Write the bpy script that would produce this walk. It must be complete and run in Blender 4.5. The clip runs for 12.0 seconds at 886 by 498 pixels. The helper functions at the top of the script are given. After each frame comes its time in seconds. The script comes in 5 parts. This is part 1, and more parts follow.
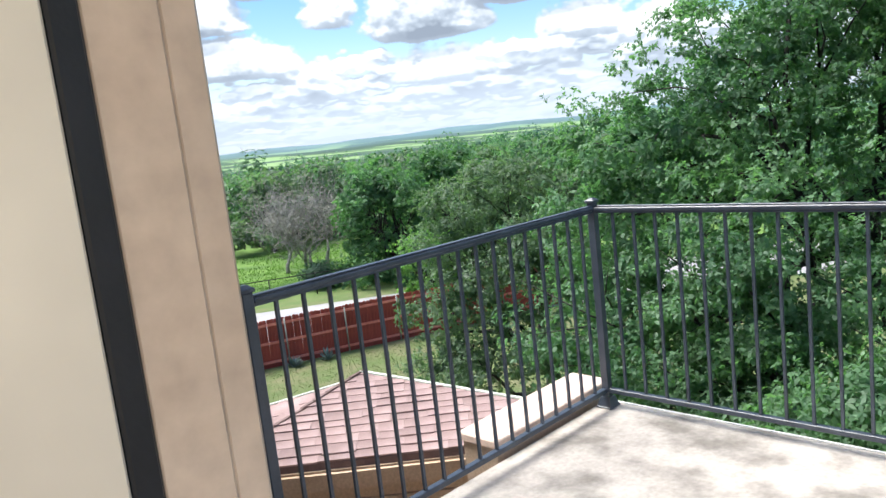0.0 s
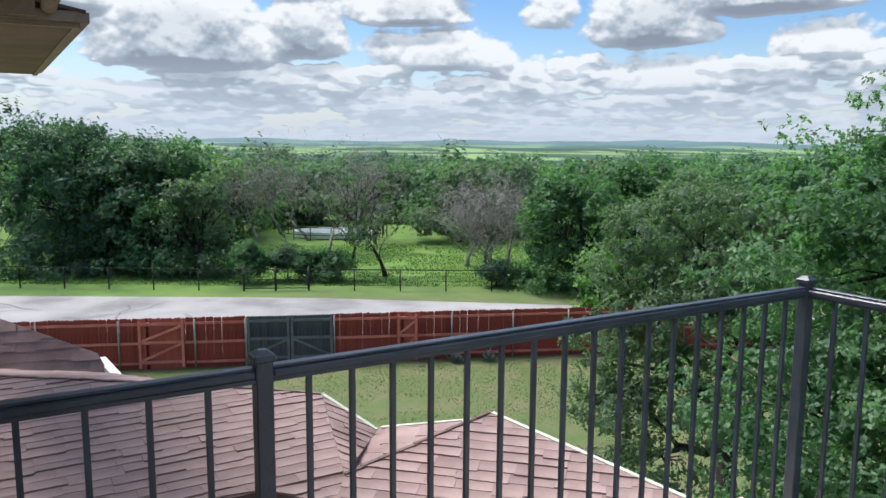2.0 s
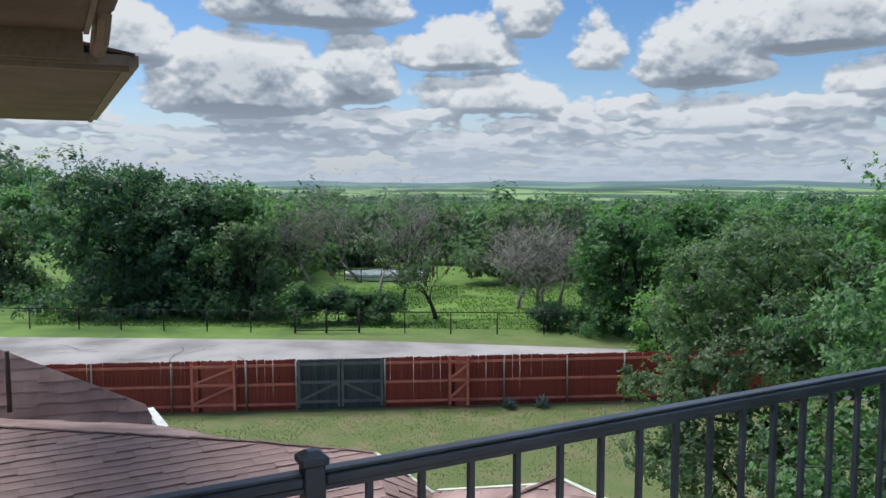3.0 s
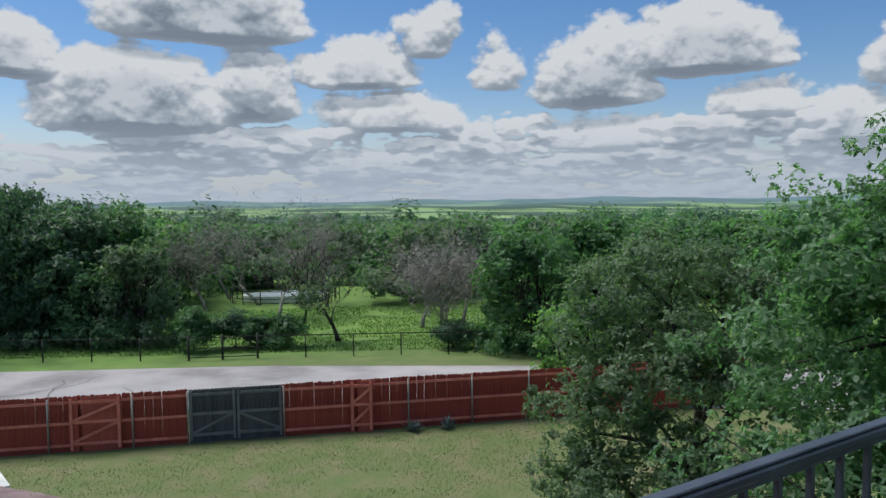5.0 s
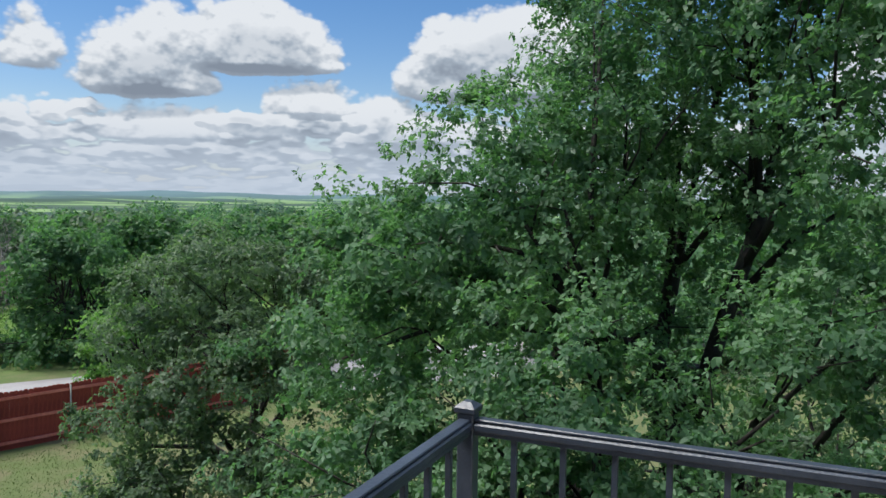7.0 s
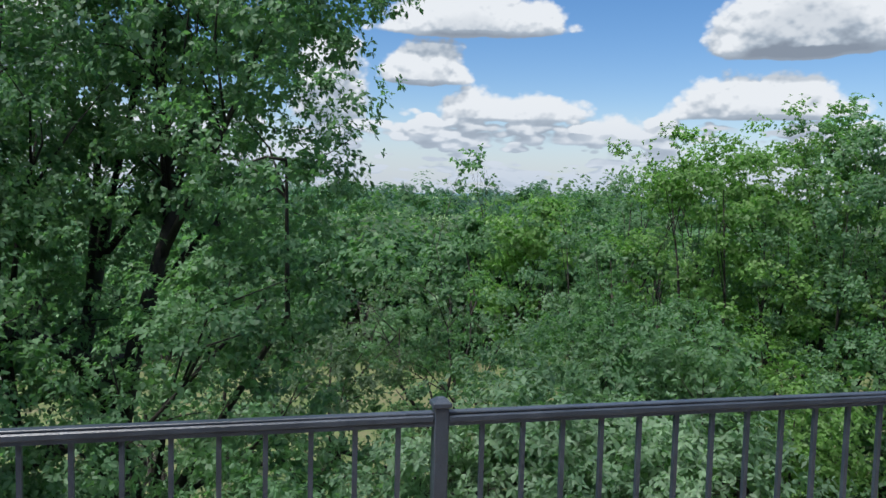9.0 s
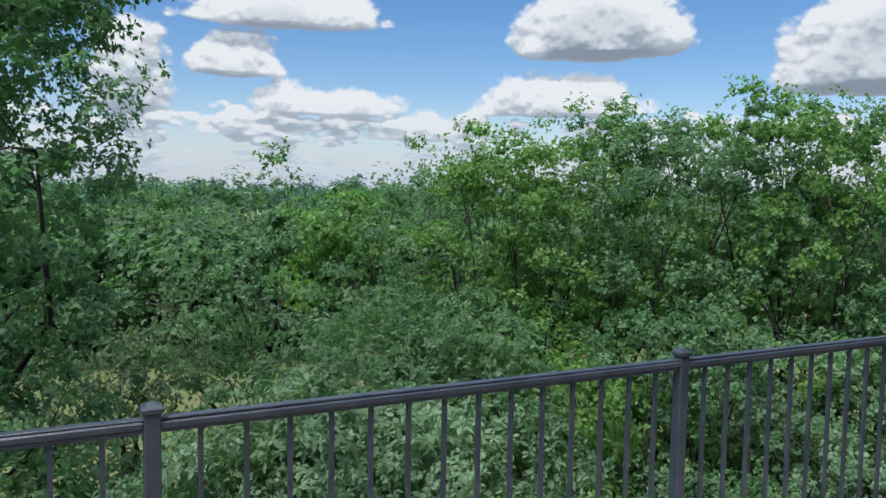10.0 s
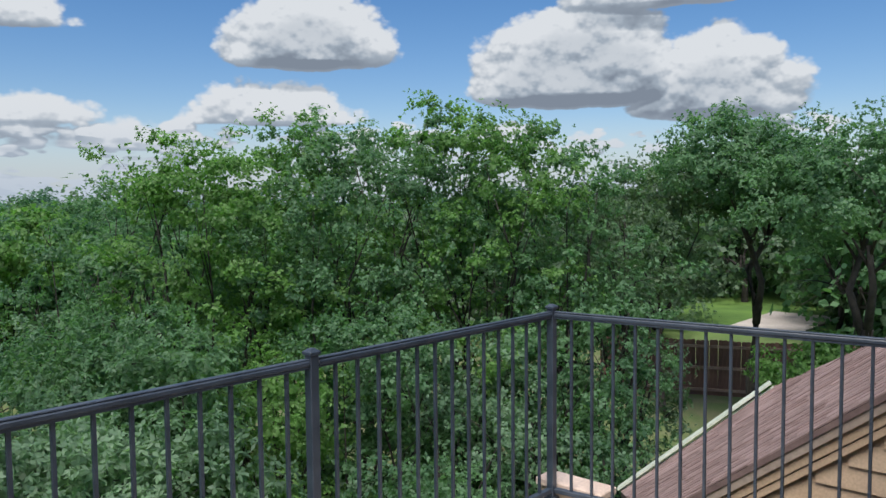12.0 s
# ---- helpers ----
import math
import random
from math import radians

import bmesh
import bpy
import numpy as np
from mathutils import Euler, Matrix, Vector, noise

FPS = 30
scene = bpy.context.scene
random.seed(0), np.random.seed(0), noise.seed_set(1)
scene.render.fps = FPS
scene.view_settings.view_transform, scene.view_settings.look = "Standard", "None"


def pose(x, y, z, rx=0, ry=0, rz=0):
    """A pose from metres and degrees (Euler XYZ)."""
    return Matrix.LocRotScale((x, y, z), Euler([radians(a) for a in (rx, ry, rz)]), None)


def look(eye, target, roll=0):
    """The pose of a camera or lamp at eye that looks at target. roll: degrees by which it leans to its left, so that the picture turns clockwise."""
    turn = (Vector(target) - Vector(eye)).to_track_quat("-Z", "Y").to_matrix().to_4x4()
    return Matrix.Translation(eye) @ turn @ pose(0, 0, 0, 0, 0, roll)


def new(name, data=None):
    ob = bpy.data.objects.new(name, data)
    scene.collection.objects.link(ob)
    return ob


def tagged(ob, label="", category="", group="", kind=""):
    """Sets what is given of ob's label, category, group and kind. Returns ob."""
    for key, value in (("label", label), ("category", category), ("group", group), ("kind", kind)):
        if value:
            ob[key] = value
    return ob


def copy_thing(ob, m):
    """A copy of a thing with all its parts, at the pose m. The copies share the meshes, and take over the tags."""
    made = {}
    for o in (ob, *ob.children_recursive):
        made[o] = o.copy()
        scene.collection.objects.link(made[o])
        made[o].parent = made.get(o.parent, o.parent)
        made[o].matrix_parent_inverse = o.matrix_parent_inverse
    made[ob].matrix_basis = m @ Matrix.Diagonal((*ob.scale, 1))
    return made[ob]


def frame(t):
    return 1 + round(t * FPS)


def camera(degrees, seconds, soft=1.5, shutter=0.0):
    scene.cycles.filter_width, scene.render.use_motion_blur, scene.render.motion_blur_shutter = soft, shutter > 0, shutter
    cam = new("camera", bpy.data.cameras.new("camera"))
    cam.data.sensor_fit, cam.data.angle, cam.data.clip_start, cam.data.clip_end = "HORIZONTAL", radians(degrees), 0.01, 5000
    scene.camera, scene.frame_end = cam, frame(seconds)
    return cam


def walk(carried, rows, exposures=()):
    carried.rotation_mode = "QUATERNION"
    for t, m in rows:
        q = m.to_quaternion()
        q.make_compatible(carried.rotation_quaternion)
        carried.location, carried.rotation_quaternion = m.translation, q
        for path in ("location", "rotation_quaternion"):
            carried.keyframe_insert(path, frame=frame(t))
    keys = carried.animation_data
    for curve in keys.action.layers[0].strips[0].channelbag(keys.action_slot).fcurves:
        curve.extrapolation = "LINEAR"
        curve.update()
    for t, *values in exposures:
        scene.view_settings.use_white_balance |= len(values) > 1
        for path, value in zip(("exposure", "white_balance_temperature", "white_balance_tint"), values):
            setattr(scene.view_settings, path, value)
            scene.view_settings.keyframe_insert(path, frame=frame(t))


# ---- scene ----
cam = camera(59.8, 12.0)
PATH = [
    (0, (-3.33, -2.254, 1.56), (-1.942, -0.847, 1.254), -6.5),
    (0.3, (-3.109, -2.087, 1.516), (-1.751, -0.652, 1.203), -5.7),
    (0.5, (-3.068, -2.012, 1.503), (-1.669, -0.62, 1.182), -4.7),
    (1, (-2.939, -1.913, 1.472), (-1.534, -0.545, 1.077), -1.1),
    (1.5, (-2.692, -1.83, 1.498), (-1.48, -0.281, 1.133), 1.3),
    (2, (-2.577, -1.713, 1.613), (-1.564, -0.011, 1.332), 0.4),
    (2.5, (-2.543, -1.511, 1.623), (-1.638, 0.262, 1.426), 0.0),
    (4.3, (-2.202, -1.115, 1.644), (-1.265, 0.645, 1.492), 0.2),
    (4.5, (-2.18, -1.051, 1.636), (-1.195, 0.684, 1.494), -0.3),
    (5, (-2.057, -0.858, 1.597), (-0.935, 0.792, 1.468), -0.6),
    (5.5, (-1.865, -0.764, 1.599), (-0.614, 0.791, 1.480), -0.2),
    (6, (-1.777, -0.682, 1.576), (-0.351, 0.715, 1.448), 0.109),
    (6.5, (-1.696, -0.634, 1.592), (-0.062, 0.511, 1.450), 0.309),
    (7, (-1.686, -0.67, 1.617), (0.141, 0.133, 1.477), 0.709),
    (7.5, (-1.67, -0.79, 1.597), (0.287, -0.403, 1.463), 1.509),
    (7.7, (-1.621, -0.873, 1.594), (0.364, -0.661, 1.464), 2.009),
    (9.3, (-2.07, -1.345, 1.698), (-0.166, -1.939, 1.547), 1.1),
    (9.5, (-2.028, -1.4, 1.684), (-0.156, -2.089, 1.532), 1.0),
    (10, (-2.059, -1.541, 1.679), (-0.283, -2.447, 1.529), 1.0),
    (10.5, (-2.276, -1.48, 1.712), (-0.639, -2.619, 1.564), 1.2),
    (11, (-2.301, -1.603, 1.7), (-0.792, -2.908, 1.555), 0.8),
    (11.5, (-2.356, -1.681, 1.706), (-0.928, -3.076, 1.574), 0.3),
    (11.8, (-2.368, -1.726, 1.695), (-0.984, -3.164, 1.564), -1.3),
    (12, (-2.37, -1.727, 1.693), (-1.027, -3.204, 1.568), -0.5),
]
walk(cam, [(t, look(eye, target, roll)) for t, eye, target, roll in PATH],
     [(0, 1.0), (.5, .85), (1.0, .75), (1.5, .65), (2.0, .48), (2.5, .3), (4.5, -.05), (6.0, 0), (7.5, .32), (9.5, .32), (12.0, .12)])

# ---- world and sun ----
SUN_EL, SUN_AZ = 60.0, 115.0      # degrees; azimuth counted from +x towards +y
def sky_world():
    w = bpy.data.worlds.new("sky")
    w.use_nodes = True
    nt = w.node_tree
    nt.nodes.clear()
    N, L = nt.nodes.new, nt.links.new
    out, bg = N("ShaderNodeOutputWorld"), N("ShaderNodeBackground")
    sky = N("ShaderNodeTexSky")
    sky.sky_type, sky.sun_disc = "NISHITA", False
    sky.sun_elevation, sky.sun_rotation = radians(SUN_EL), radians(90 - SUN_AZ)
    sky.air_density, sky.dust_density, sky.ozone_density = 1.0, 0.3, 2.5
    tc = N("ShaderNodeTexCoord")
    sep = N("ShaderNodeSeparateXYZ")
    L(tc.outputs["Generated"], sep.inputs[0])

    def m(op, a, b=None, c=None):
        n = N("ShaderNodeMath")
        n.operation = op
        for i, v in enumerate((a, b, c)):
            if v is None:
                continue
            if isinstance(v, (int, float)):
                n.inputs[i].default_value = v
            else:
                L(v, n.inputs[i])
        return n.outputs[0]

    def rng(v, a, b, c=0.0, d=1.0):
        n = N("ShaderNodeMapRange")
        n.interpolation_type = "SMOOTHSTEP"
        L(v, n.inputs[0])
        for i, k in enumerate((a, b, c, d)):
            n.inputs[i + 1].default_value = k
        return n.outputs[0]

    z = m("MAXIMUM", sep.outputs["Z"], 0.0)
    azim = m("MULTIPLY", m("ARCTAN2", sep.outputs["Y"], sep.outputs["X"]), 57.2958)
    elev = m("MULTIPLY", m("ARCSINE", sep.outputs["Z"]), 57.2958)

    def vec(x, y, w):
        n = N("ShaderNodeCombineXYZ")
        for i, v in enumerate((x, y, w)):
            if isinstance(v, (int, float)):
                n.inputs[i].default_value = v
            else:
                L(v, n.inputs[i])
        return n.outputs[0]

    def vmath(op, a, b=None, c=None, out=0):
        n = N("ShaderNodeVectorMath")
        n.operation = op
        for i, v in enumerate((a, b, c)):
            if isinstance(v, tuple):
                n.inputs[i].default_value = v
            elif v is not None:
                L(v, n.inputs[i])
        return n.outputs[out]

    def noise_at(v, scale, detail, rough=0.5):
        n = N("ShaderNodeTexNoise")
        n.inputs["Scale"].default_value, n.inputs["Detail"].default_value = scale, detail
        n.inputs["Roughness"].default_value = rough
        L(v, n.inputs["Vector"])
        return n.outputs["Fac"]

    def puffs(v, scale, detail, rough=0.55):
        n = N("ShaderNodeTexVoronoi")
        n.feature = "SMOOTH_F1"
        n.inputs["Smoothness"].default_value = 0.25
        n.inputs["Scale"].default_value = scale
        n.inputs["Detail"].default_value, n.inputs["Roughness"].default_value = detail, rough
        n.inputs["Lacunarity"].default_value = 2.1
        n.normalize = True
        L(v, n.inputs["Vector"])
        return n.outputs["Distance"]

    def field(lift):
        """How far inside a cloud a direction lies, in degrees; lift moves it up."""
        el = m("ADD", elev, lift)
        # cells that flatten towards the horizon
        lz = m("LOGARITHM", m("ADD", m("MAXIMUM", el, 0.0), 2.6), math.e)
        rows = vec(m("MULTIPLY", sep.outputs["X"], 3.3), m("MULTIPLY", sep.outputs["Y"], 3.3), m("MULTIPLY", lz, 0.95))
        round_ = vec(sep.outputs["X"], sep.outputs["Y"], m("MULTIPLY", el, 0.0225))
        billow = m("MULTIPLY_ADD", puffs(round_, 17.0, 3.0), -3.4, 1.25)
        warp = m("MULTIPLY_ADD", noise_at(round_, 9.0, 2.0), 3.4, -1.7)
        P = vec(m("ADD", azim, warp), el, 0.0)
        best = None
        for az, base, half, high in HEAPS:
            uv = vmath("MULTIPLY_ADD", P, (1 / half, 1 / high, 0.0), (-az / half, -base / high, 0.0))
            far = vmath("LENGTH", vmath("MAXIMUM", uv, vmath("MULTIPLY", uv, (-1.0, -5.0, 0.0))), out=1)
            k = 0.75 * min(half * .8, high)
            best = m("MULTIPLY_ADD", far, -k, k) if best is None else m("SMOOTH_MAX", best, m("MULTIPLY_ADD", far, -k, k), 0.25)
        # small rows near the horizon, and loose heaps high up
        some = m("SUBTRACT", noise_at(rows, 2.4, 1.0), 0.5)
        small = m("MULTIPLY_ADD", puffs(rows, 8.0, 1.0), -5.0, m("MULTIPLY_ADD", some, 5.0, 2.0))
        low = m("MULTIPLY_ADD", rng(el, 4.5, 8.0, 0.0, -3.0), 1.0, small)
        low = m("ADD", low, rng(sep.outputs["Y"], -0.6, 0.35, -0.55, 0.10))
        high_ = m("ADD", m("MULTIPLY_ADD", noise_at(rows, 3.1, 2.0), 16.0, -8.2), rng(el, 13.0, 17.0, -6.0, 0.0))
        scale_ = rng(el, 1.0, 8.0, 0.35, 1.0)
        return m("MULTIPLY_ADD", billow, scale_, m("SMOOTH_MAX", m("MAXIMUM", best, high_), low, 0.3))

    d0, d1, d2 = field(0.0), field(0.45), field(1.5)
    cover = rng(d0, 0.0, 0.42)
    lit = rng(m("SUBTRACT", d0, d1), -0.30, 0.42)
    top = rng(m("SUBTRACT", d0, d2), -0.9, 1.1)
    thick = rng(d0, 0.3, 2.6)
    tone = m("MULTIPLY_ADD", top, 0.36, m("MULTIPLY_ADD", lit, 0.28, m("MULTIPLY_ADD", thick, -0.29, 0.52)))
    ramp = N("ShaderNodeValToRGB")
    L(tone, ramp.inputs[0])
    e = ramp.color_ramp.elements
    e[0].position, e[0].color = 0.45, (0.28, 0.335, 0.42, 1)
    e[1].position, e[1].color = 0.98, (0.93, 0.975, 1.03, 1)
    e.new(0.70).color = (0.47, 0.55, 0.65, 1)
    scale_sky = N("ShaderNodeVectorMath")
    scale_sky.operation = "MULTIPLY"
    deep = N("ShaderNodeHueSaturation")
    deep.inputs["Saturation"].default_value = 1.3
    L(sky.outputs[0], deep.inputs["Color"])
    L(deep.outputs[0], scale_sky.inputs[0])
    scale_sky.inputs[1].default_value = (1.08 * SKY, 1.01 * SKY, 1.07 * SKY)
    scale_cl = N("ShaderNodeVectorMath")
    scale_cl.operation = "SCALE"
    L(ramp.outputs[0], scale_cl.inputs[0])
    scale_cl.inputs["Scale"].default_value = CLOUD
    mix = N("ShaderNodeMix")
    mix.data_type = "RGBA"
    L(cover, mix.inputs["Factor"])
    L(scale_sky.outputs[0], mix.inputs["A"])
    L(scale_cl.outputs[0], mix.inputs["B"])
    hz = N("ShaderNodeMix")
    hz.data_type = "RGBA"
    L(rng(z, -0.01, 0.12, 0.90, 0.0), hz.inputs["Factor"])
    L(mix.outputs["Result"], hz.inputs["A"])
    hz.inputs["B"].default_value = (0.60 * CLOUD, 0.70 * CLOUD, 0.84 * CLOUD, 1)
    L(hz.outputs["Result"], bg.inputs[0])
    bg.inputs[1].default_value = 1.0
    L(bg.outputs[0], out.inputs[0])
    scene.world = w


SKY, CLOUD = 0.098, 0.70
# the large clouds: bearing, height of the flat base, half width, height, in degrees
HEAPS = ((72, 11.8, 8, 5), (77.5, 5.6, 7, 5.2), (69.5, 6.4, 3.6, 4.6), (61.6, 8.6, 4.4, 3.2), (56.4, 10.8, 2.4, 3.2), (51.3, 8.4, 2.1, 3.1),
         (44.6, 7.4, 4.6, 5.2), (37.3, 9.2, 6, 4.6), (33.3, 5.9, 3.2, 2), (43, 3.8, 5.5, 2.2), (59.5, 5.4, 5.5, 2.6), (28, 3.9, 3.6, 3.2), (85, 8.8, 4, 3.6),
         (18.7, 7.6, 8.2, 6.2), (-4.6, 5.8, 2.6, 5.4), (-15.2, 11.8, 7.4, 3), (-11.8, 8.3, 3.2, 2.7), (-18, 5.6, 5.2, 1.8), (-38, 10.3, 6.4, 4.8),
         (-35.6, 5.9, 6, 2.6), (-57.5, 7.8, 8.5, 6.2), (-67, 6.4, 6, 5.2), (-64, 13.8, 8, 3), (-25.5, 3.9, 4, 1.7))
sky_world()
sun_data = bpy.data.lights.new("sun", "SUN")
sun_data.energy, sun_data.angle, sun_data.color = 4.3, radians(34), (1.0, 0.97, 0.92)
sun = new("sun", sun_data)
se, sa = radians(SUN_EL), radians(SUN_AZ)
sun.matrix_world = look((0, 0, 30), Vector((0, 0, 30)) - Vector((math.cos(se) * math.cos(sa), math.cos(se) * math.sin(sa), math.sin(se))))


# ---- materials ----
def mat(name, a, b, rough=0.7, scale=6.0, fine=60.0, bump=0.2, metal=0.0, island=0.0, stretch=(1, 1, 1), obj=0.0, third=None, spec=0.5, sss=0.0):
    """Two colours mixed by coarse noise, fine noise over it, bump, and a shade per loose piece."""
    m = bpy.data.materials.new(name)
    m.use_nodes = True
    nt = m.node_tree
    N, L = nt.nodes.new, nt.links.new
    p = nt.nodes["Principled BSDF"]
    tc, mp = N("ShaderNodeTexCoord"), N("ShaderNodeMapping")
    mp.inputs["Scale"].default_value = stretch
    L(tc.outputs["Object"], mp.inputs[0])
    n1, n2 = N("ShaderNodeTexNoise"), N("ShaderNodeTexNoise")
    for n, s, dt in ((n1, scale, 6.0), (n2, fine, 4.0)):
        n.inputs["Scale"].default_value, n.inputs["Detail"].default_value = s, dt
        L(mp.outputs[0], n.inputs["Vector"])
    r = N("ShaderNodeValToRGB")
    L(n1.outputs["Fac"], r.inputs[0])
    r.color_ramp.elements[0].position, r.color_ramp.elements[1].position = 0.36, 0.66
    r.color_ramp.elements[0].color, r.color_ramp.elements[1].color = (*a, 1), (*b, 1)
    if third:
        r.color_ramp.elements.new(0.5).color = (*third, 1)
    hs = N("ShaderNodeHueSaturation")
    L(r.outputs[0], hs.inputs["Color"])
    v = N("ShaderNodeMath")
    v.operation = "MULTIPLY_ADD"
    L(n2.outputs["Fac"], v.inputs[0])
    v.inputs[1].default_value, v.inputs[2].default_value = 0.6, 0.7
    last = v.outputs[0]
    for amount, sock in ((island, "geo"), (obj, "obj")):
        if amount:
            src = N("ShaderNodeNewGeometry").outputs["Random Per Island"] if sock == "geo" else N("ShaderNodeObjectInfo").outputs["Random"]
            k = N("ShaderNodeMath")
            k.operation = "MULTIPLY_ADD"
            L(src, k.inputs[0])
            k.inputs[1].default_value, k.inputs[2].default_value = amount, -amount / 2
            s = N("ShaderNodeMath")
            L(k.outputs[0], s.inputs[0])
            L(last, s.inputs[1])
            last = s.outputs[0]
    L(last, hs.inputs["Value"])
    L(hs.outputs[0], p.inputs["Base Color"])
    p.inputs["Roughness"].default_value, p.inputs["Metallic"].default_value = rough, metal
    p.inputs["Specular IOR Level"].default_value = spec
    if bump:
        bp = N("ShaderNodeBump")
        bp.inputs["Strength"].default_value, bp.inputs["Distance"].default_value = bump, 0.01
        L(n2.outputs["Fac"], bp.inputs["Height"])
        L(bp.outputs[0], p.inputs["Normal"])
    return m


def leaf_mat(name, a, b, through_light=0.48, rough=0.5, patch=0.9):
    m = mat(name, a, b, rough=rough, scale=patch, fine=9.0, bump=0.0, island=0.26, spec=0.4)
    nt = m.node_tree
    p, out = nt.nodes["Principled BSDF"], nt.nodes["Material Output"]
    tr, mx, br = nt.nodes.new("ShaderNodeBsdfTranslucent"), nt.nodes.new("ShaderNodeMixShader"), nt.nodes.new("ShaderNodeMix")
    col = p.inputs["Base Color"].links[0].from_socket
    br.data_type, br.blend_type = "RGBA", "MULTIPLY"
    br.inputs["Factor"].default_value = 1.0
    nt.links.new(col, br.inputs["A"])
    br.inputs["B"].default_value = (1.25, 1.65, 0.75, 1)
    nt.links.new(br.outputs["Result"], tr.inputs[0])
    mx.inputs[0].default_value = through_light
    nt.links.new(p.outputs[0], mx.inputs[1])
    nt.links.new(tr.outputs[0], mx.inputs[2])
    nt.links.new(mx.outputs[0], out.inputs[0])
    return m


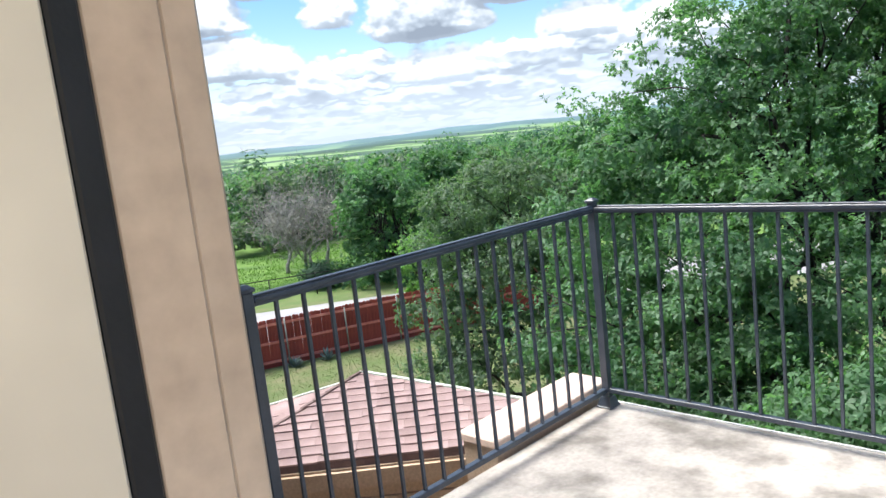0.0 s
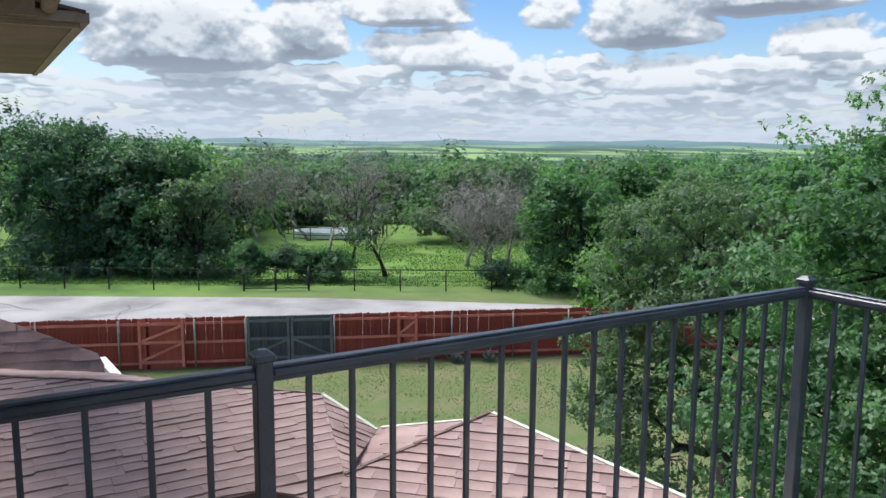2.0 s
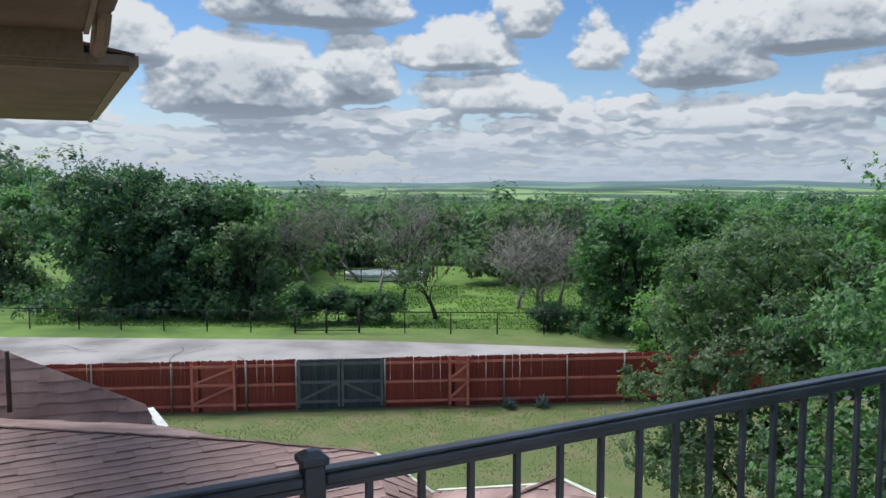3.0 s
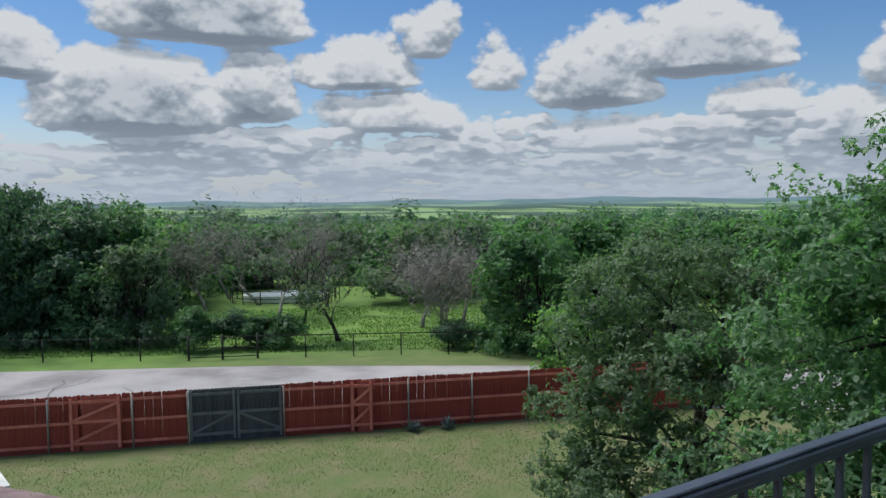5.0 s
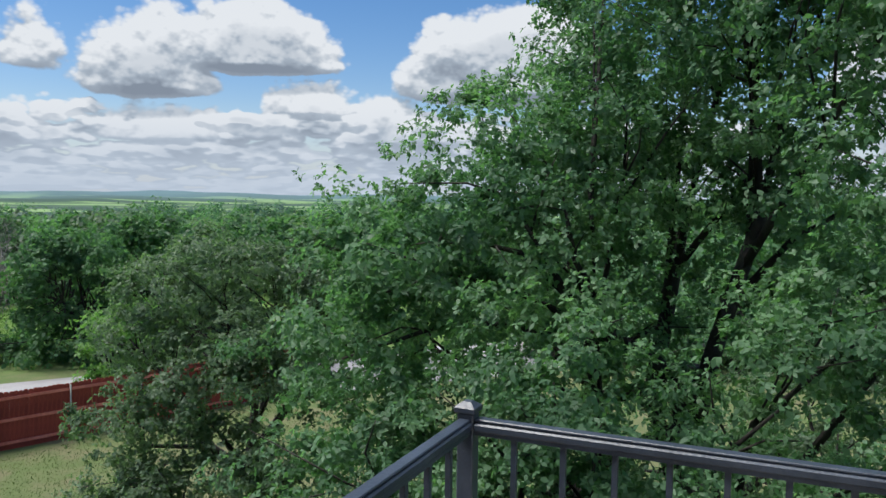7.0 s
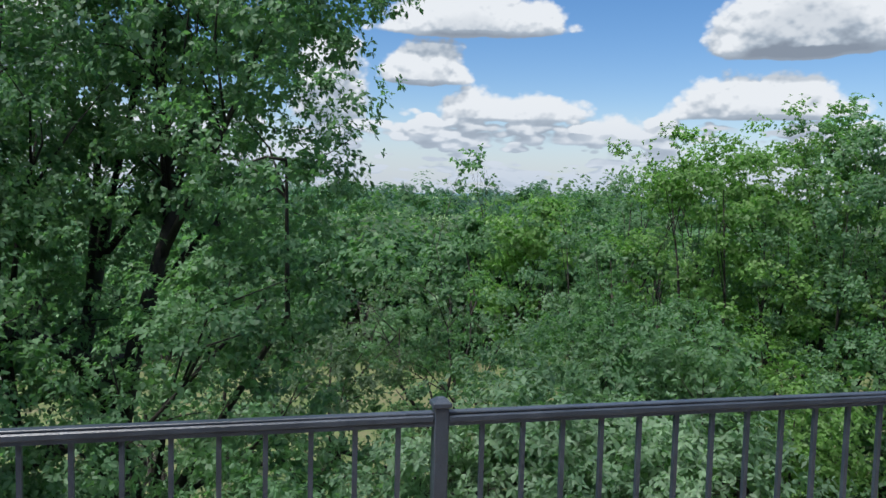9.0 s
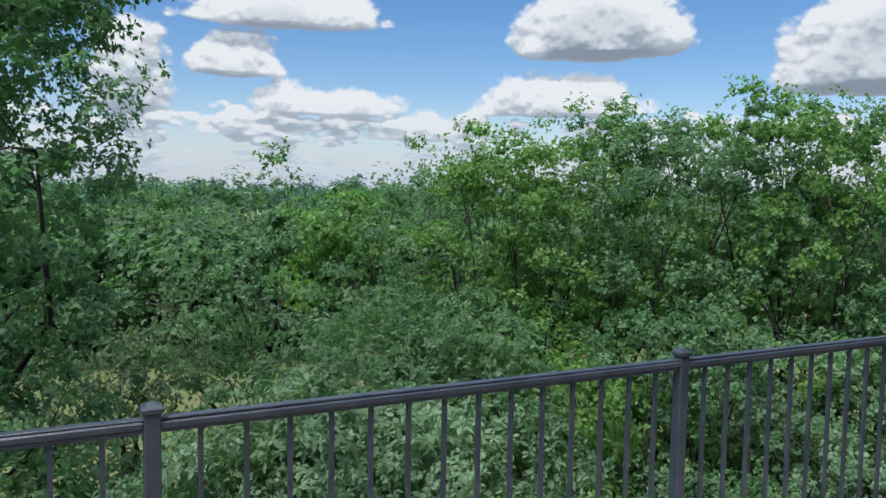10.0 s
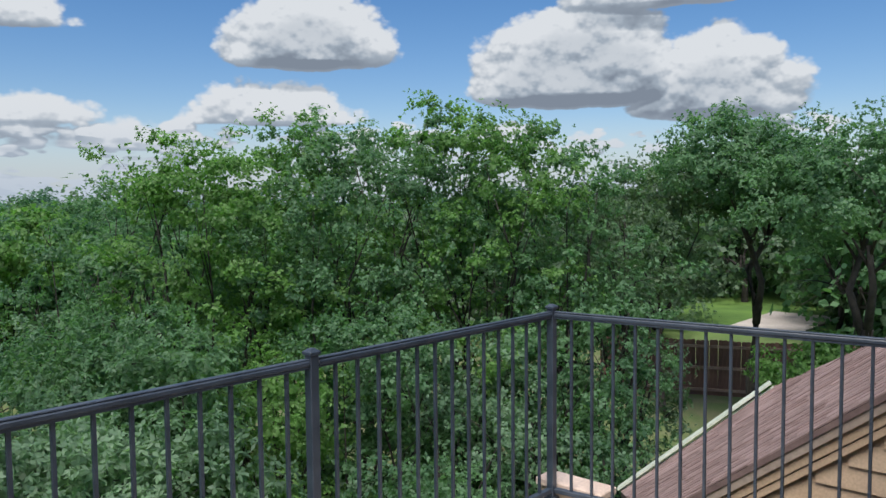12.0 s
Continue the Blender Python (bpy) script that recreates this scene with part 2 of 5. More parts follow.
M = {
    "rail": mat("black_metal", (0.028, 0.040, 0.060), (0.048, 0.064, 0.092), rough=0.42, scale=9, fine=140, bump=0.12, spec=0.8),
    "concrete": mat("balcony_concrete", (0.22, 0.20, 0.175), (0.56, 0.515, 0.46), rough=0.88, scale=3.2, fine=38, bump=0.45, third=(0.43, 0.39, 0.35)),
    "stucco": mat("tan_paint", (0.47, 0.35, 0.25), (0.55, 0.42, 0.31), rough=0.75, scale=3, fine=70, bump=0.25),
    "jamb": mat("tan_gloss_paint", (0.47, 0.36, 0.28), (0.53, 0.42, 0.335), rough=0.42, scale=4, fine=20, bump=0.05),
    "door": mat("cream_paint", (0.60, 0.545, 0.465), (0.62, 0.565, 0.48), rough=0.4, scale=1, fine=2, bump=0.04),
    "seal": mat("black_rubber", (0.003, 0.004, 0.007), (0.006, 0.007, 0.011), rough=0.5, scale=9, fine=60, bump=0.1),
    "soffit": mat("brown_soffit", (0.17, 0.115, 0.10), (0.24, 0.17, 0.15), rough=0.7, scale=2, fine=30, bump=0.1),
    "fascia": mat("fascia_paint", (0.30, 0.23, 0.19), (0.38, 0.30, 0.25), rough=0.6, scale=3, fine=30, bump=0.1),
    "siding": mat("siding_paint", (0.47, 0.33, 0.22), (0.55, 0.40, 0.28), rough=0.7, scale=2, fine=50, bump=0.15),
    "cap": mat("cap_stone", (0.66, 0.50, 0.41), (0.74, 0.58, 0.49), rough=0.8, scale=5, fine=60, bump=0.2),
    "shingle": mat("asphalt_shingle", (0.25, 0.170, 0.160), (0.42, 0.300, 0.285), rough=0.95, scale=2.2, fine=160, bump=0.6, island=0.2, obj=0.2),
    "under": mat("roof_felt", (0.13, 0.085, 0.08), (0.20, 0.135, 0.125), rough=0.95, scale=6, fine=60),
    "drip": mat("drip_edge", (0.50, 0.56, 0.46), (0.66, 0.70, 0.60), rough=0.5, scale=4, fine=30, bump=0.0),
    "white": mat("white_metal", (0.72, 0.74, 0.72), (0.8, 0.82, 0.8), rough=0.5, scale=4, fine=30, bump=0.0),
    "red": mat("red_stained_cedar", (0.20, 0.028, 0.020), (0.34, 0.062, 0.043), rough=0.8, scale=2.0, fine=14, bump=0.4, obj=0.18, stretch=(3, 3, 0.6)),
    "red_frame": mat("red_stained_frame", (0.58, 0.16, 0.12), (0.72, 0.24, 0.185), rough=0.8, scale=2.0, fine=14, bump=0.3, obj=0.15),
    "red_gate": mat("red_gate_boards", (0.34, 0.066, 0.048), (0.46, 0.105, 0.08), rough=0.8, scale=2.0, fine=14, bump=0.3, obj=0.15),
    "grey": mat("weathered_wood", (0.045, 0.05, 0.06), (0.10, 0.11, 0.125), rough=0.85, scale=2.0, fine=14, bump=0.4, obj=0.4, stretch=(3, 3, 0.6)),
    "brown": mat("dark_weathered_wood", (0.10, 0.052, 0.04), (0.20, 0.105, 0.078), rough=0.85, scale=2.0, fine=14, bump=0.4, obj=0.4, stretch=(3, 3, 0.6)),
    "brown_frame": mat("brown_frame", (0.24, 0.155, 0.12), (0.32, 0.22, 0.17), rough=0.85, scale=2.0, fine=14, bump=0.3),
    "steel": mat("galvanised_steel", (0.22, 0.22, 0.20), (0.30, 0.30, 0.27), rough=0.5, scale=5, fine=40, metal=0.3, bump=0.05),
    "pipe": mat("rusty_pipe", (0.05, 0.03, 0.025), (0.09, 0.055, 0.045), rough=0.8, scale=9, fine=60),
    "wire": mat("dark_iron", (0.010, 0.012, 0.010), (0.03, 0.03, 0.025), rough=0.7, scale=5, fine=40),
    "road": mat("pale_asphalt", (0.20, 0.195, 0.20), (0.36, 0.35, 0.355), rough=0.9, scale=0.35, fine=25, bump=0.2, third=(0.30, 0.29, 0.30)),
    "crack": mat("tar_crack", (0.06, 0.06, 0.07), (0.10, 0.10, 0.11), rough=0.8, scale=2, fine=20),
    "bark": mat("bark", (0.020, 0.017, 0.015), (0.055, 0.048, 0.042), rough=0.9, scale=5, fine=40, bump=0.8),
    "grey_bark": mat("grey_twigs", (0.17, 0.165, 0.14), (0.31, 0.30, 0.265), rough=0.9, scale=5, fine=40, bump=0.4),
    "oak": leaf_mat("oak_leaf", (0.080, 0.168, 0.090), (0.178, 0.305, 0.165)),
    "live": leaf_mat("live_oak_leaf", (0.088, 0.142, 0.085), (0.165, 0.235, 0.145)),
    "bright": leaf_mat("bright_leaf", (0.105, 0.215, 0.062), (0.200, 0.345, 0.115)),
    "silver": leaf_mat("silver_leaf", (0.095, 0.180, 0.105), (0.235, 0.345, 0.230)),
    "dark": leaf_mat("dark_leaf", (0.045, 0.098, 0.067), (0.099, 0.176, 0.118)),
    "wood_far": leaf_mat("woods_leaf", (0.062, 0.140, 0.070), (0.135, 0.250, 0.115)),
    "woods": leaf_mat("forest_leaf", (0.034, 0.086, 0.055), (0.145, 0.250, 0.110), patch=0.05),
    # forest leaf paled and blued: distance haze painted into its colour
    "woods_haze": leaf_mat("distant_leaf", (0.059, 0.122, 0.115), (0.135, 0.235, 0.166), patch=0.018),
    "dead": leaf_mat("dead_leaf", (0.16, 0.09, 0.06), (0.30, 0.19, 0.14)),
    "agave": mat("agave_leaf", (0.10, 0.15, 0.14), (0.17, 0.23, 0.21), rough=0.6, scale=5, fine=20),
    "pool": mat("pool_water", (0.50, 0.62, 0.68), (0.64, 0.74, 0.78), rough=0.08, scale=0.5, fine=6, bump=0.2),
    "pale": mat("pale_ground", (0.42, 0.36, 0.32), (0.54, 0.48, 0.44), rough=0.9, scale=0.5, fine=10),
}


def ground_material():
    m = mat("grass_land", (0.155, 0.155, 0.075), (0.095, 0.140, 0.042), rough=0.95, scale=1.1, fine=16, bump=1.0, third=(0.120, 0.150, 0.055))
    nt = m.node_tree
    N, L = nt.nodes.new, nt.links.new
    p = nt.nodes["Principled BSDF"]
    near = p.inputs["Base Color"].links[0].from_socket
    tc = N("ShaderNodeTexCoord")
    # lusher pasture beyond the road
    far_n = N("ShaderNodeTexNoise")
    far_n.inputs["Scale"].default_value, far_n.inputs["Detail"].default_value = .35, 8.0
    L(tc.outputs["Object"], far_n.inputs["Vector"])
    pr = N("ShaderNodeValToRGB")
    L(far_n.outputs["Fac"], pr.inputs[0])
    pr.color_ramp.elements[0].position, pr.color_ramp.elements[0].color = 0.38, (0.075, 0.150, 0.028, 1)
    pr.color_ramp.elements[1].position, pr.color_ramp.elements[1].color = 0.62, (0.13, 0.235, 0.045, 1)
    l0 = N("ShaderNodeVectorMath")
    l0.operation = "LENGTH"
    L(tc.outputs["Object"], l0.inputs[0])
    f0 = N("ShaderNodeMapRange")
    L(l0.outputs["Value"], f0.inputs[0])
    f0.inputs[1].default_value, f0.inputs[2].default_value = 36, 42
    mx0 = N("ShaderNodeMix")
    mx0.data_type = "RGBA"
    L(f0.outputs[0], mx0.inputs["Factor"])
    L(near, mx0.inputs["A"])
    L(pr.outputs[0], mx0.inputs["B"])
    near = mx0.outputs["Result"]
    # far land: woods and pastures in broad strips
    mp = N("ShaderNodeMapping")
    mp.inputs["Rotation"].default_value = (0, 0, radians(-45))
    mp.inputs["Scale"].default_value = (0.0030, 0.0016, 0.0030)
    L(tc.outputs["Object"], mp.inputs[0])
    n = N("ShaderNodeTexNoise")
    n.inputs["Scale"].default_value, n.inputs["Detail"].default_value = 1.0, 7.0
    L(mp.outputs[0], n.inputs["Vector"])
    r = N("ShaderNodeValToRGB")
    L(n.outputs["Fac"], r.inputs[0])
    e = r.color_ramp.elements
    e[0].position, e[0].color = 0.47, (0.028, 0.070, 0.045, 1)
    e[1].position, e[1].color = 0.575, (0.20, 0.32, 0.12, 1)
    e.new(0.52).color = (0.055, 0.12, 0.05, 1)
    ln = N("ShaderNodeVectorMath")
    ln.operation = "LENGTH"
    L(tc.outputs["Object"], ln.inputs[0])
    f1 = N("ShaderNodeMapRange")
    L(ln.outputs["Value"], f1.inputs[0])
    f1.inputs[1].default_value, f1.inputs[2].default_value = 95, 150
    mx = N("ShaderNodeMix")
    mx.data_type = "RGBA"
    L(f1.outputs[0], mx.inputs["Factor"])
    L(near, mx.inputs["A"])
    L(r.outputs[0], mx.inputs["B"])
    # bluish distance haze painted into the land's colour from 3300 m outwards
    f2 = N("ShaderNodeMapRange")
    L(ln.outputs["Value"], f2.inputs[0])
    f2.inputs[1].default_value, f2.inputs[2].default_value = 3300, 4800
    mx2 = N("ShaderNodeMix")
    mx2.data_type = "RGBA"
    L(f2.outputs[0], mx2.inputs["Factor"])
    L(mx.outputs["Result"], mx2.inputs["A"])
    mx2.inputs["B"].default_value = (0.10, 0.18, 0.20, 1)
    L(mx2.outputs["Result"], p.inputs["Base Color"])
    return m


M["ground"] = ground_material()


# ---- mesh helpers ----
def obj(name, bm, material, parent=None, label="", kind=""):
    me = bpy.data.meshes.new(name)
    bm.to_mesh(me)
    bm.free()
    me.materials.append(material)
    ob = new(name, me)
    ob.parent = parent
    return tagged(ob, label=label, kind=kind)


def thing(name, label, category, at=(0, 0, 0), group="", kind=""):
    ob = new(name)
    ob.location = at
    return tagged(ob, label, category, group, kind)


def box(bm, lo, hi, bevel=0.0, m=None):
    r = bmesh.ops.create_cube(bm, size=1)
    t = Matrix.Translation([(a + b) / 2 for a, b in zip(lo, hi)]) @ Matrix.Diagonal((*[b - a for a, b in zip(lo, hi)], 1))
    bmesh.ops.transform(bm, matrix=(m @ t) if m else t, verts=r["verts"])
    if bevel:
        edges = {e for v in r["verts"] for e in v.link_edges}
        bmesh.ops.bevel(bm, geom=list(edges), offset=bevel, segments=1, affect="EDGES")
    return bm


def bar(bm, a, b, w, h, bevel=0.0):
    """A straight bar from a to b, w wide and h high, centred on its line."""
    a, b = Vector(a), Vector(b)
    d = b - a
    rot = d.to_track_quat("X", "Z").to_matrix().to_4x4()
    return box(bm, (0, -w / 2, -h / 2), (d.length, w / 2, h / 2), bevel, Matrix.Translation(a) @ rot)


def tube(bm, pts, radii, sides=7):
    rings = []
    for i, (p, r) in enumerate(zip(pts, radii)):
        p = Vector(p)
        d = Vector(pts[min(i + 1, len(pts) - 1)]) - Vector(pts[max(i - 1, 0)])
        q = d.to_track_quat("Z", "X")
        rings.append([bm.verts.new(p + q @ Vector((r * math.cos(a), r * math.sin(a), 0))) for a in [2 * math.pi * k / sides for k in range(sides)]])
    for a, b in zip(rings, rings[1:]):
        for k in range(sides):
            f = bm.faces.new((a[k], a[(k + 1) % sides], b[(k + 1) % sides], b[k]))
            f.smooth = True
    bm.faces.new(rings[0][::-1])
    bm.faces.new(rings[-1])
    return bm


def prism(bm, poly, thick):
    """A slab with this upper outline, thick downwards."""
    up = [bm.verts.new(p) for p in poly]
    dn = [bm.verts.new((p[0], p[1], p[2] - thick)) for p in poly]
    bm.faces.new(up)
    bm.faces.new(dn[::-1])
    n = len(poly)
    for i in range(n):
        bm.faces.new((up[i], dn[i], dn[(i + 1) % n], up[(i + 1) % n]))
    bmesh.ops.recalc_face_normals(bm, faces=bm.faces)
    return bm


def wallbox(name, lo, hi, material, label):
    return obj(name, box(bmesh.new(), lo, hi), material, None, label, "structure")


# ---- ground ----
Z0 = -6.6


PROFILE = ((0, Z0), (68, Z0), (100, -8.8), (250, -14.5), (600, -22.0), (1000, -27.0), (2000, -35.0), (3000, -42.0), (4300, -24.0), (4900, -6.0))


def land(x, y):
    """Height of the land: a level yard and road, woods falling into a broad valley, low hills far off."""
    r, az = math.hypot(x, y), math.degrees(math.atan2(y, x))
    z = float(np.interp(r, [p[0] for p in PROFILE], [p[1] for p in PROFILE]))
    keep = max(0.0, min(1.0, (15 - az) / 15)) if az < 90 else 1.0
    side = max(0.0, min(1.0, (az - 66) / 18)) if az > 0 else 0.0
    if r > 68 and r < 3000:
        z += keep * (Z0 + .4 - z)
    if r > 3300:
        z += 24 * min(1, (r - 3300) / 900) * (noise.noise(Vector((x / 420, y / 420, 0))) + .05)
    if 60 < r < 2500:
        z += min(1, (r - 60) / 200) * 3.0 * noise.noise(Vector((x / 160, y / 160, 3)))
    if 60 < r < 1200:
        z += side * min(1.0, (r - 60) / 120) * 5
    if az < -20 and r < 68:
        z += 1.85 * min(1.0, (-20 - az) / 45) * min(1.0, max(0.0, (r - 8) / 16))
    return z


def build_ground():
    radii = [0.0] + [3 * (4900 / 3) ** (i / 110) for i in range(111)]
    n = 220
    verts, faces = [(0, 0, Z0)], []
    for r in radii[1:]:
        for k in range(n):
            a = 2 * math.pi * k / n
            x, y = r * math.cos(a), r * math.sin(a)
            verts.append((x, y, land(x, y)))
    for k in range(n):
        faces.append((0, 1 + k, 1 + (k + 1) % n))
    for i in range(len(radii) - 2):
        s, t = 1 + i * n, 1 + (i + 1) * n
        for k in range(n):
            faces.append((s + k, t + k, t + (k + 1) % n, s + (k + 1) % n))
    me = bpy.data.meshes.new("ground")
    me.from_pydata(verts, [], faces)
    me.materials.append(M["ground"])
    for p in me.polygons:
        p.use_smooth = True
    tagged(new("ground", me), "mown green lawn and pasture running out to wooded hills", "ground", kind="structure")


build_ground()

# the road: a pale strip beyond the fence
far_edge = [(-60, 73), (-30, 58.5), (-3.4, 44.4), (11.4, 35.7), (22.75, 27.3), (40, 13), (60, -4)]
near_edge = [(-60, 66), (-30, 51), (-7.5, 38.0), (7.5, 29.2), (18.6, 21.4), (35, 7.5), (54, -9)]
bm = bmesh.new()
rows_road = []
for (a, b), (c, d) in zip(far_edge, near_edge):
    rows_road.append([bm.verts.new((a + (c - a) * k / 4, b + (d - b) * k / 4, Z0 + 0.03 + 0.04 * math.sin(math.pi * k / 4))) for k in range(5)])
for r1, r2 in zip(rows_road, rows_road[1:]):
    for k in range(4):
        bm.faces.new((r1[k], r1[k + 1], r2[k + 1], r2[k]))
obj("road", bm, M["road"], None, "pale worn asphalt country road", "structure")

# ---- balcony ----
XW, YB, YM = -2.84, -5.21, -3.57             # house wall, back rail
SKEW = .13                                    # the back rail runs out of square by this
bm = bmesh.new()
prism(bm, [(XW, .06, 0), (.07, .06, 0), (.07, YB - .06, 0), (XW, YB - .06 - SKEW * 2.91, 0)], .22)
obj("floor", bm, M["concrete"], None, "stained cream concrete balcony floor", "structure")
bm = bmesh.new()
box(bm, (0.072, YB - 0.06, -0.20), (0.085, 0.06, 0.004))
obj("trim", bm, M["white"], None, "pale metal edge strip of the balcony", "structure")
wallbox("wall_balcony_base", (XW, YB - 0.0, Z0), (-0.1, -0.05, -0.23), M["siding"], "tan wall below the balcony")

G, GA, H = 0.1175, 0.1137, 1.083


def railing():
    t = thing("balcony_railing", "black metal balcony railing with square balusters on the concrete edge", "railing")

    def post(x, y):
        bm = bmesh.new()
        box(bm, (x - .0205, y - .0205, 0.012), (x + .0205, y + .0205, H + .018), .003)
        p = obj("post", bm, M["rail"], t)
        bm = bmesh.new()
        box(bm, (x - .027, y - .027, H + .018), (x + .027, y + .027, H + .034), .003)
        r = bmesh.ops.create_cone(bm, cap_ends=True, segments=4, radius1=.032, radius2=.014, depth=.010)
        bmesh.ops.transform(bm, matrix=Matrix.Translation((x, y, H + .039)) @ Matrix.Rotation(math.pi / 4, 4, "Z"), verts=r["verts"])
        obj("cap", bm, M["rail"], p)
        bm = bmesh.new()
        box(bm, (x - .047, y - .047, 0.001), (x + .047, y + .047, 0.012), .003)
        r = bmesh.ops.create_cone(bm, cap_ends=True, segments=4, radius1=.058, radius2=.040, depth=.045)
        bmesh.ops.transform(bm, matrix=Matrix.Translation((x, y, .035)) @ Matrix.Rotation(math.pi / 4, 4, "Z"), verts=r["verts"])
        obj("foot", bm, M["rail"], p)

    def run(a, b, n_gap):
        a, b = Vector(a), Vector(b)
        u = (b - a).normalized()
        s, e = a + u * .021, b - u * .021
        bm = bmesh.new()
        bar(bm, s + Vector((0, 0, H - .014)), e + Vector((0, 0, H - .011)), .040, .020, .004)
        bar(bm, s + Vector((0, 0, H + .002)), e + Vector((0, 0, H + .002)), .028, .007, .002)
        bar(bm, s + Vector((0, 0, H - .028)), e + Vector((0, 0, H - .028)), .030, .010)
        obj("top_rail", bm, M["rail"], t)
        bm = bmesh.new()
        bar(bm, s + Vector((0, 0, .095)), e + Vector((0, 0, .095)), .032, .026, .003)
        obj("bottom_rail", bm, M["rail"], t)
        step = (b - a).length / n_gap
        for k in range(1, n_gap):
            c = a + u * (step * k)
            bm = bmesh.new()
            box(bm, (c.x - .0065, c.y - .0065, .107), (c.x + .0065, c.y + .0065, H - .034))
            obj("baluster", bm, M["rail"], t)

    xp = -18 * GA
    for x, y in ((0, 0), (xp, 0), (0, -15 * G), (0, YM), (0, YB), (-17 * G, YB - SKEW * 17 * G)):
        post(x, y)
    run((xp, 0, 0), (0, 0, 0), 18)
    run((XW + .03, 0, 0), (xp, 0, 0), 6)
    run((0, 0, 0), (0, -15 * G, 0), 15)
    run((0, -15 * G, 0), (0, YM, 0), 15)
    run((0, YM, 0), (0, YB, 0), 14)
    run((0, YB, 0), (-17 * G, YB - SKEW * 17 * G, 0), 17)
    run((-17 * G, YB - SKEW * 17 * G, 0), (XW + .03, YB + SKEW * (XW + .03), 0), 6)


railing()

# low capped walls just outside two corners
for lo, hi in (((-.80, .105, -1.6), (.14, .32, .045)), ((-.26, YB - .20, -1.6), (.13, YB - .075, .07))):
    bm = box(bmesh.new(), lo, hi)
    w = obj("wall_parapet", bm, M["stucco"], None, "low tan wall with a pale stone cap", "structure")
    bm = box(bmesh.new(), (lo[0] - .02, lo[1] - .02, hi[2] + .002), (hi[0] + .02, hi[1] + .02, hi[2] + .045), .006)
    obj("cap", bm, M["cap"], w, "pale pinkish stone cap")

# ---- house ----
wallbox("wall_house_a", (XW - .16, -1.24, -0.2), (XW, 2.7, 2.45), M["siding"], "tan sided house wall")
wallbox("wall_house_b", (XW - .16, YB - 3, -0.2), (XW, -2.75, 2.45), M["siding"], "tan sided house wall")
wallbox("wall_house_c", (XW - .16, -2.75, 2.06), (XW, -1.24, 2.45), M["siding"], "tan wall over the doorway")
wallbox("wall_house_base", (XW - .16, YB - 3, Z0), (XW, 2.4, -0.23), M["siding"], "tan house wall below")
# the room behind the doorway
wallbox("floor_room", (XW - 3.6, -4.0, -0.2), (XW - .16, 0.5, 0.0), M["concrete"], "pale floor of the room behind")
wallbox("ceiling_room", (XW - 3.6, -4.0, 2.46), (XW - .16, 0.5, 2.6), M["door"], "cream ceiling of the room behind")
wallbox("wall_room_a", (XW - 3.7, -4.0, 0), (XW - 3.6, 0.5, 2.45), M["door"], "cream wall of the room behind")
wallbox("wall_room_b", (XW - 3.6, 0.5, 0), (XW - .16, 0.6, 2.45), M["door"], "cream wall of the room behind")
# unseen wall, with an invented opening left for the added lamp
wallbox("wall_room_c", (XW - 3.6, -4.1, 0), (XW - 2.9, -4.0, 2.45), M["door"], "cream wall of the room behind")
wallbox("wall_room_d", (XW - .5, -4.1, 0), (XW - .16, -4.0, 2.45), M["door"], "cream wall of the room behind")
wallbox("wall_room_e", (XW - 2.9, -4.1, 0), (XW - .5, -4.0, .6), M["door"], "cream wall under the added light opening")
wallbox("wall_room_f", (XW - 2.9, -4.1, 2.2), (XW - .5, -4.0, 2.45), M["door"], "cream wall over the added light opening")
# unseen area lamp in that opening, added to brighten the door frame
room_fill = bpy.data.lights.new("room_window", "AREA")
room_fill.shape, room_fill.size, room_fill.size_y, room_fill.energy, room_fill.color = "RECTANGLE", 2.3, 1.5, 36.0, (1.0, 0.95, 0.88)
new("room_window", room_fill).matrix_world = look((XW - 1.7, -4.02, 1.4), (XW - 1.7, 0, 1.3))
# door frame
fr = thing("door_1", "open doorway with tan painted frame and black weather strip", "door", kind="structure")
for y0, y1 in ((-1.35, -1.24), (-2.75, -2.64)):
    bm = bmesh.new()
    box(bm, (XW - .125, y0, 0), (XW - .028, y1, 2.06), .004)
    box(bm, (XW - .026, y0 + (.012 if y0 > -2 else 0), 0), (XW + .03, y1 - (0 if y0 > -2 else .012), 2.06), .006)
    obj("door_frame", bm, M["jamb"], fr)
    s = 1 if y0 > -2 else -1
    yy = y0 if s > 0 else y1
    bm = bmesh.new()
    box(bm, (XW - .165, yy - (.010 if s > 0 else 0), 0), (XW - .127, yy + (.02 if s > 0 else .010), 2.04), .004)
    obj("weather_strip", bm, M["seal"], fr, "black rubber weather strip")
bm = box(bmesh.new(), (XW - .125, -2.64, 1.98), (XW + .03, -1.35, 2.06), .004)
obj("door_frame", bm, M["jamb"], fr)
bm = box(bmesh.new(), (XW - 1.06, -1.36, .01), (XW - .167, -1.318, 2.03), .004)
obj("door_leaf", bm, M["door"], fr, "cream painted door leaf standing open")


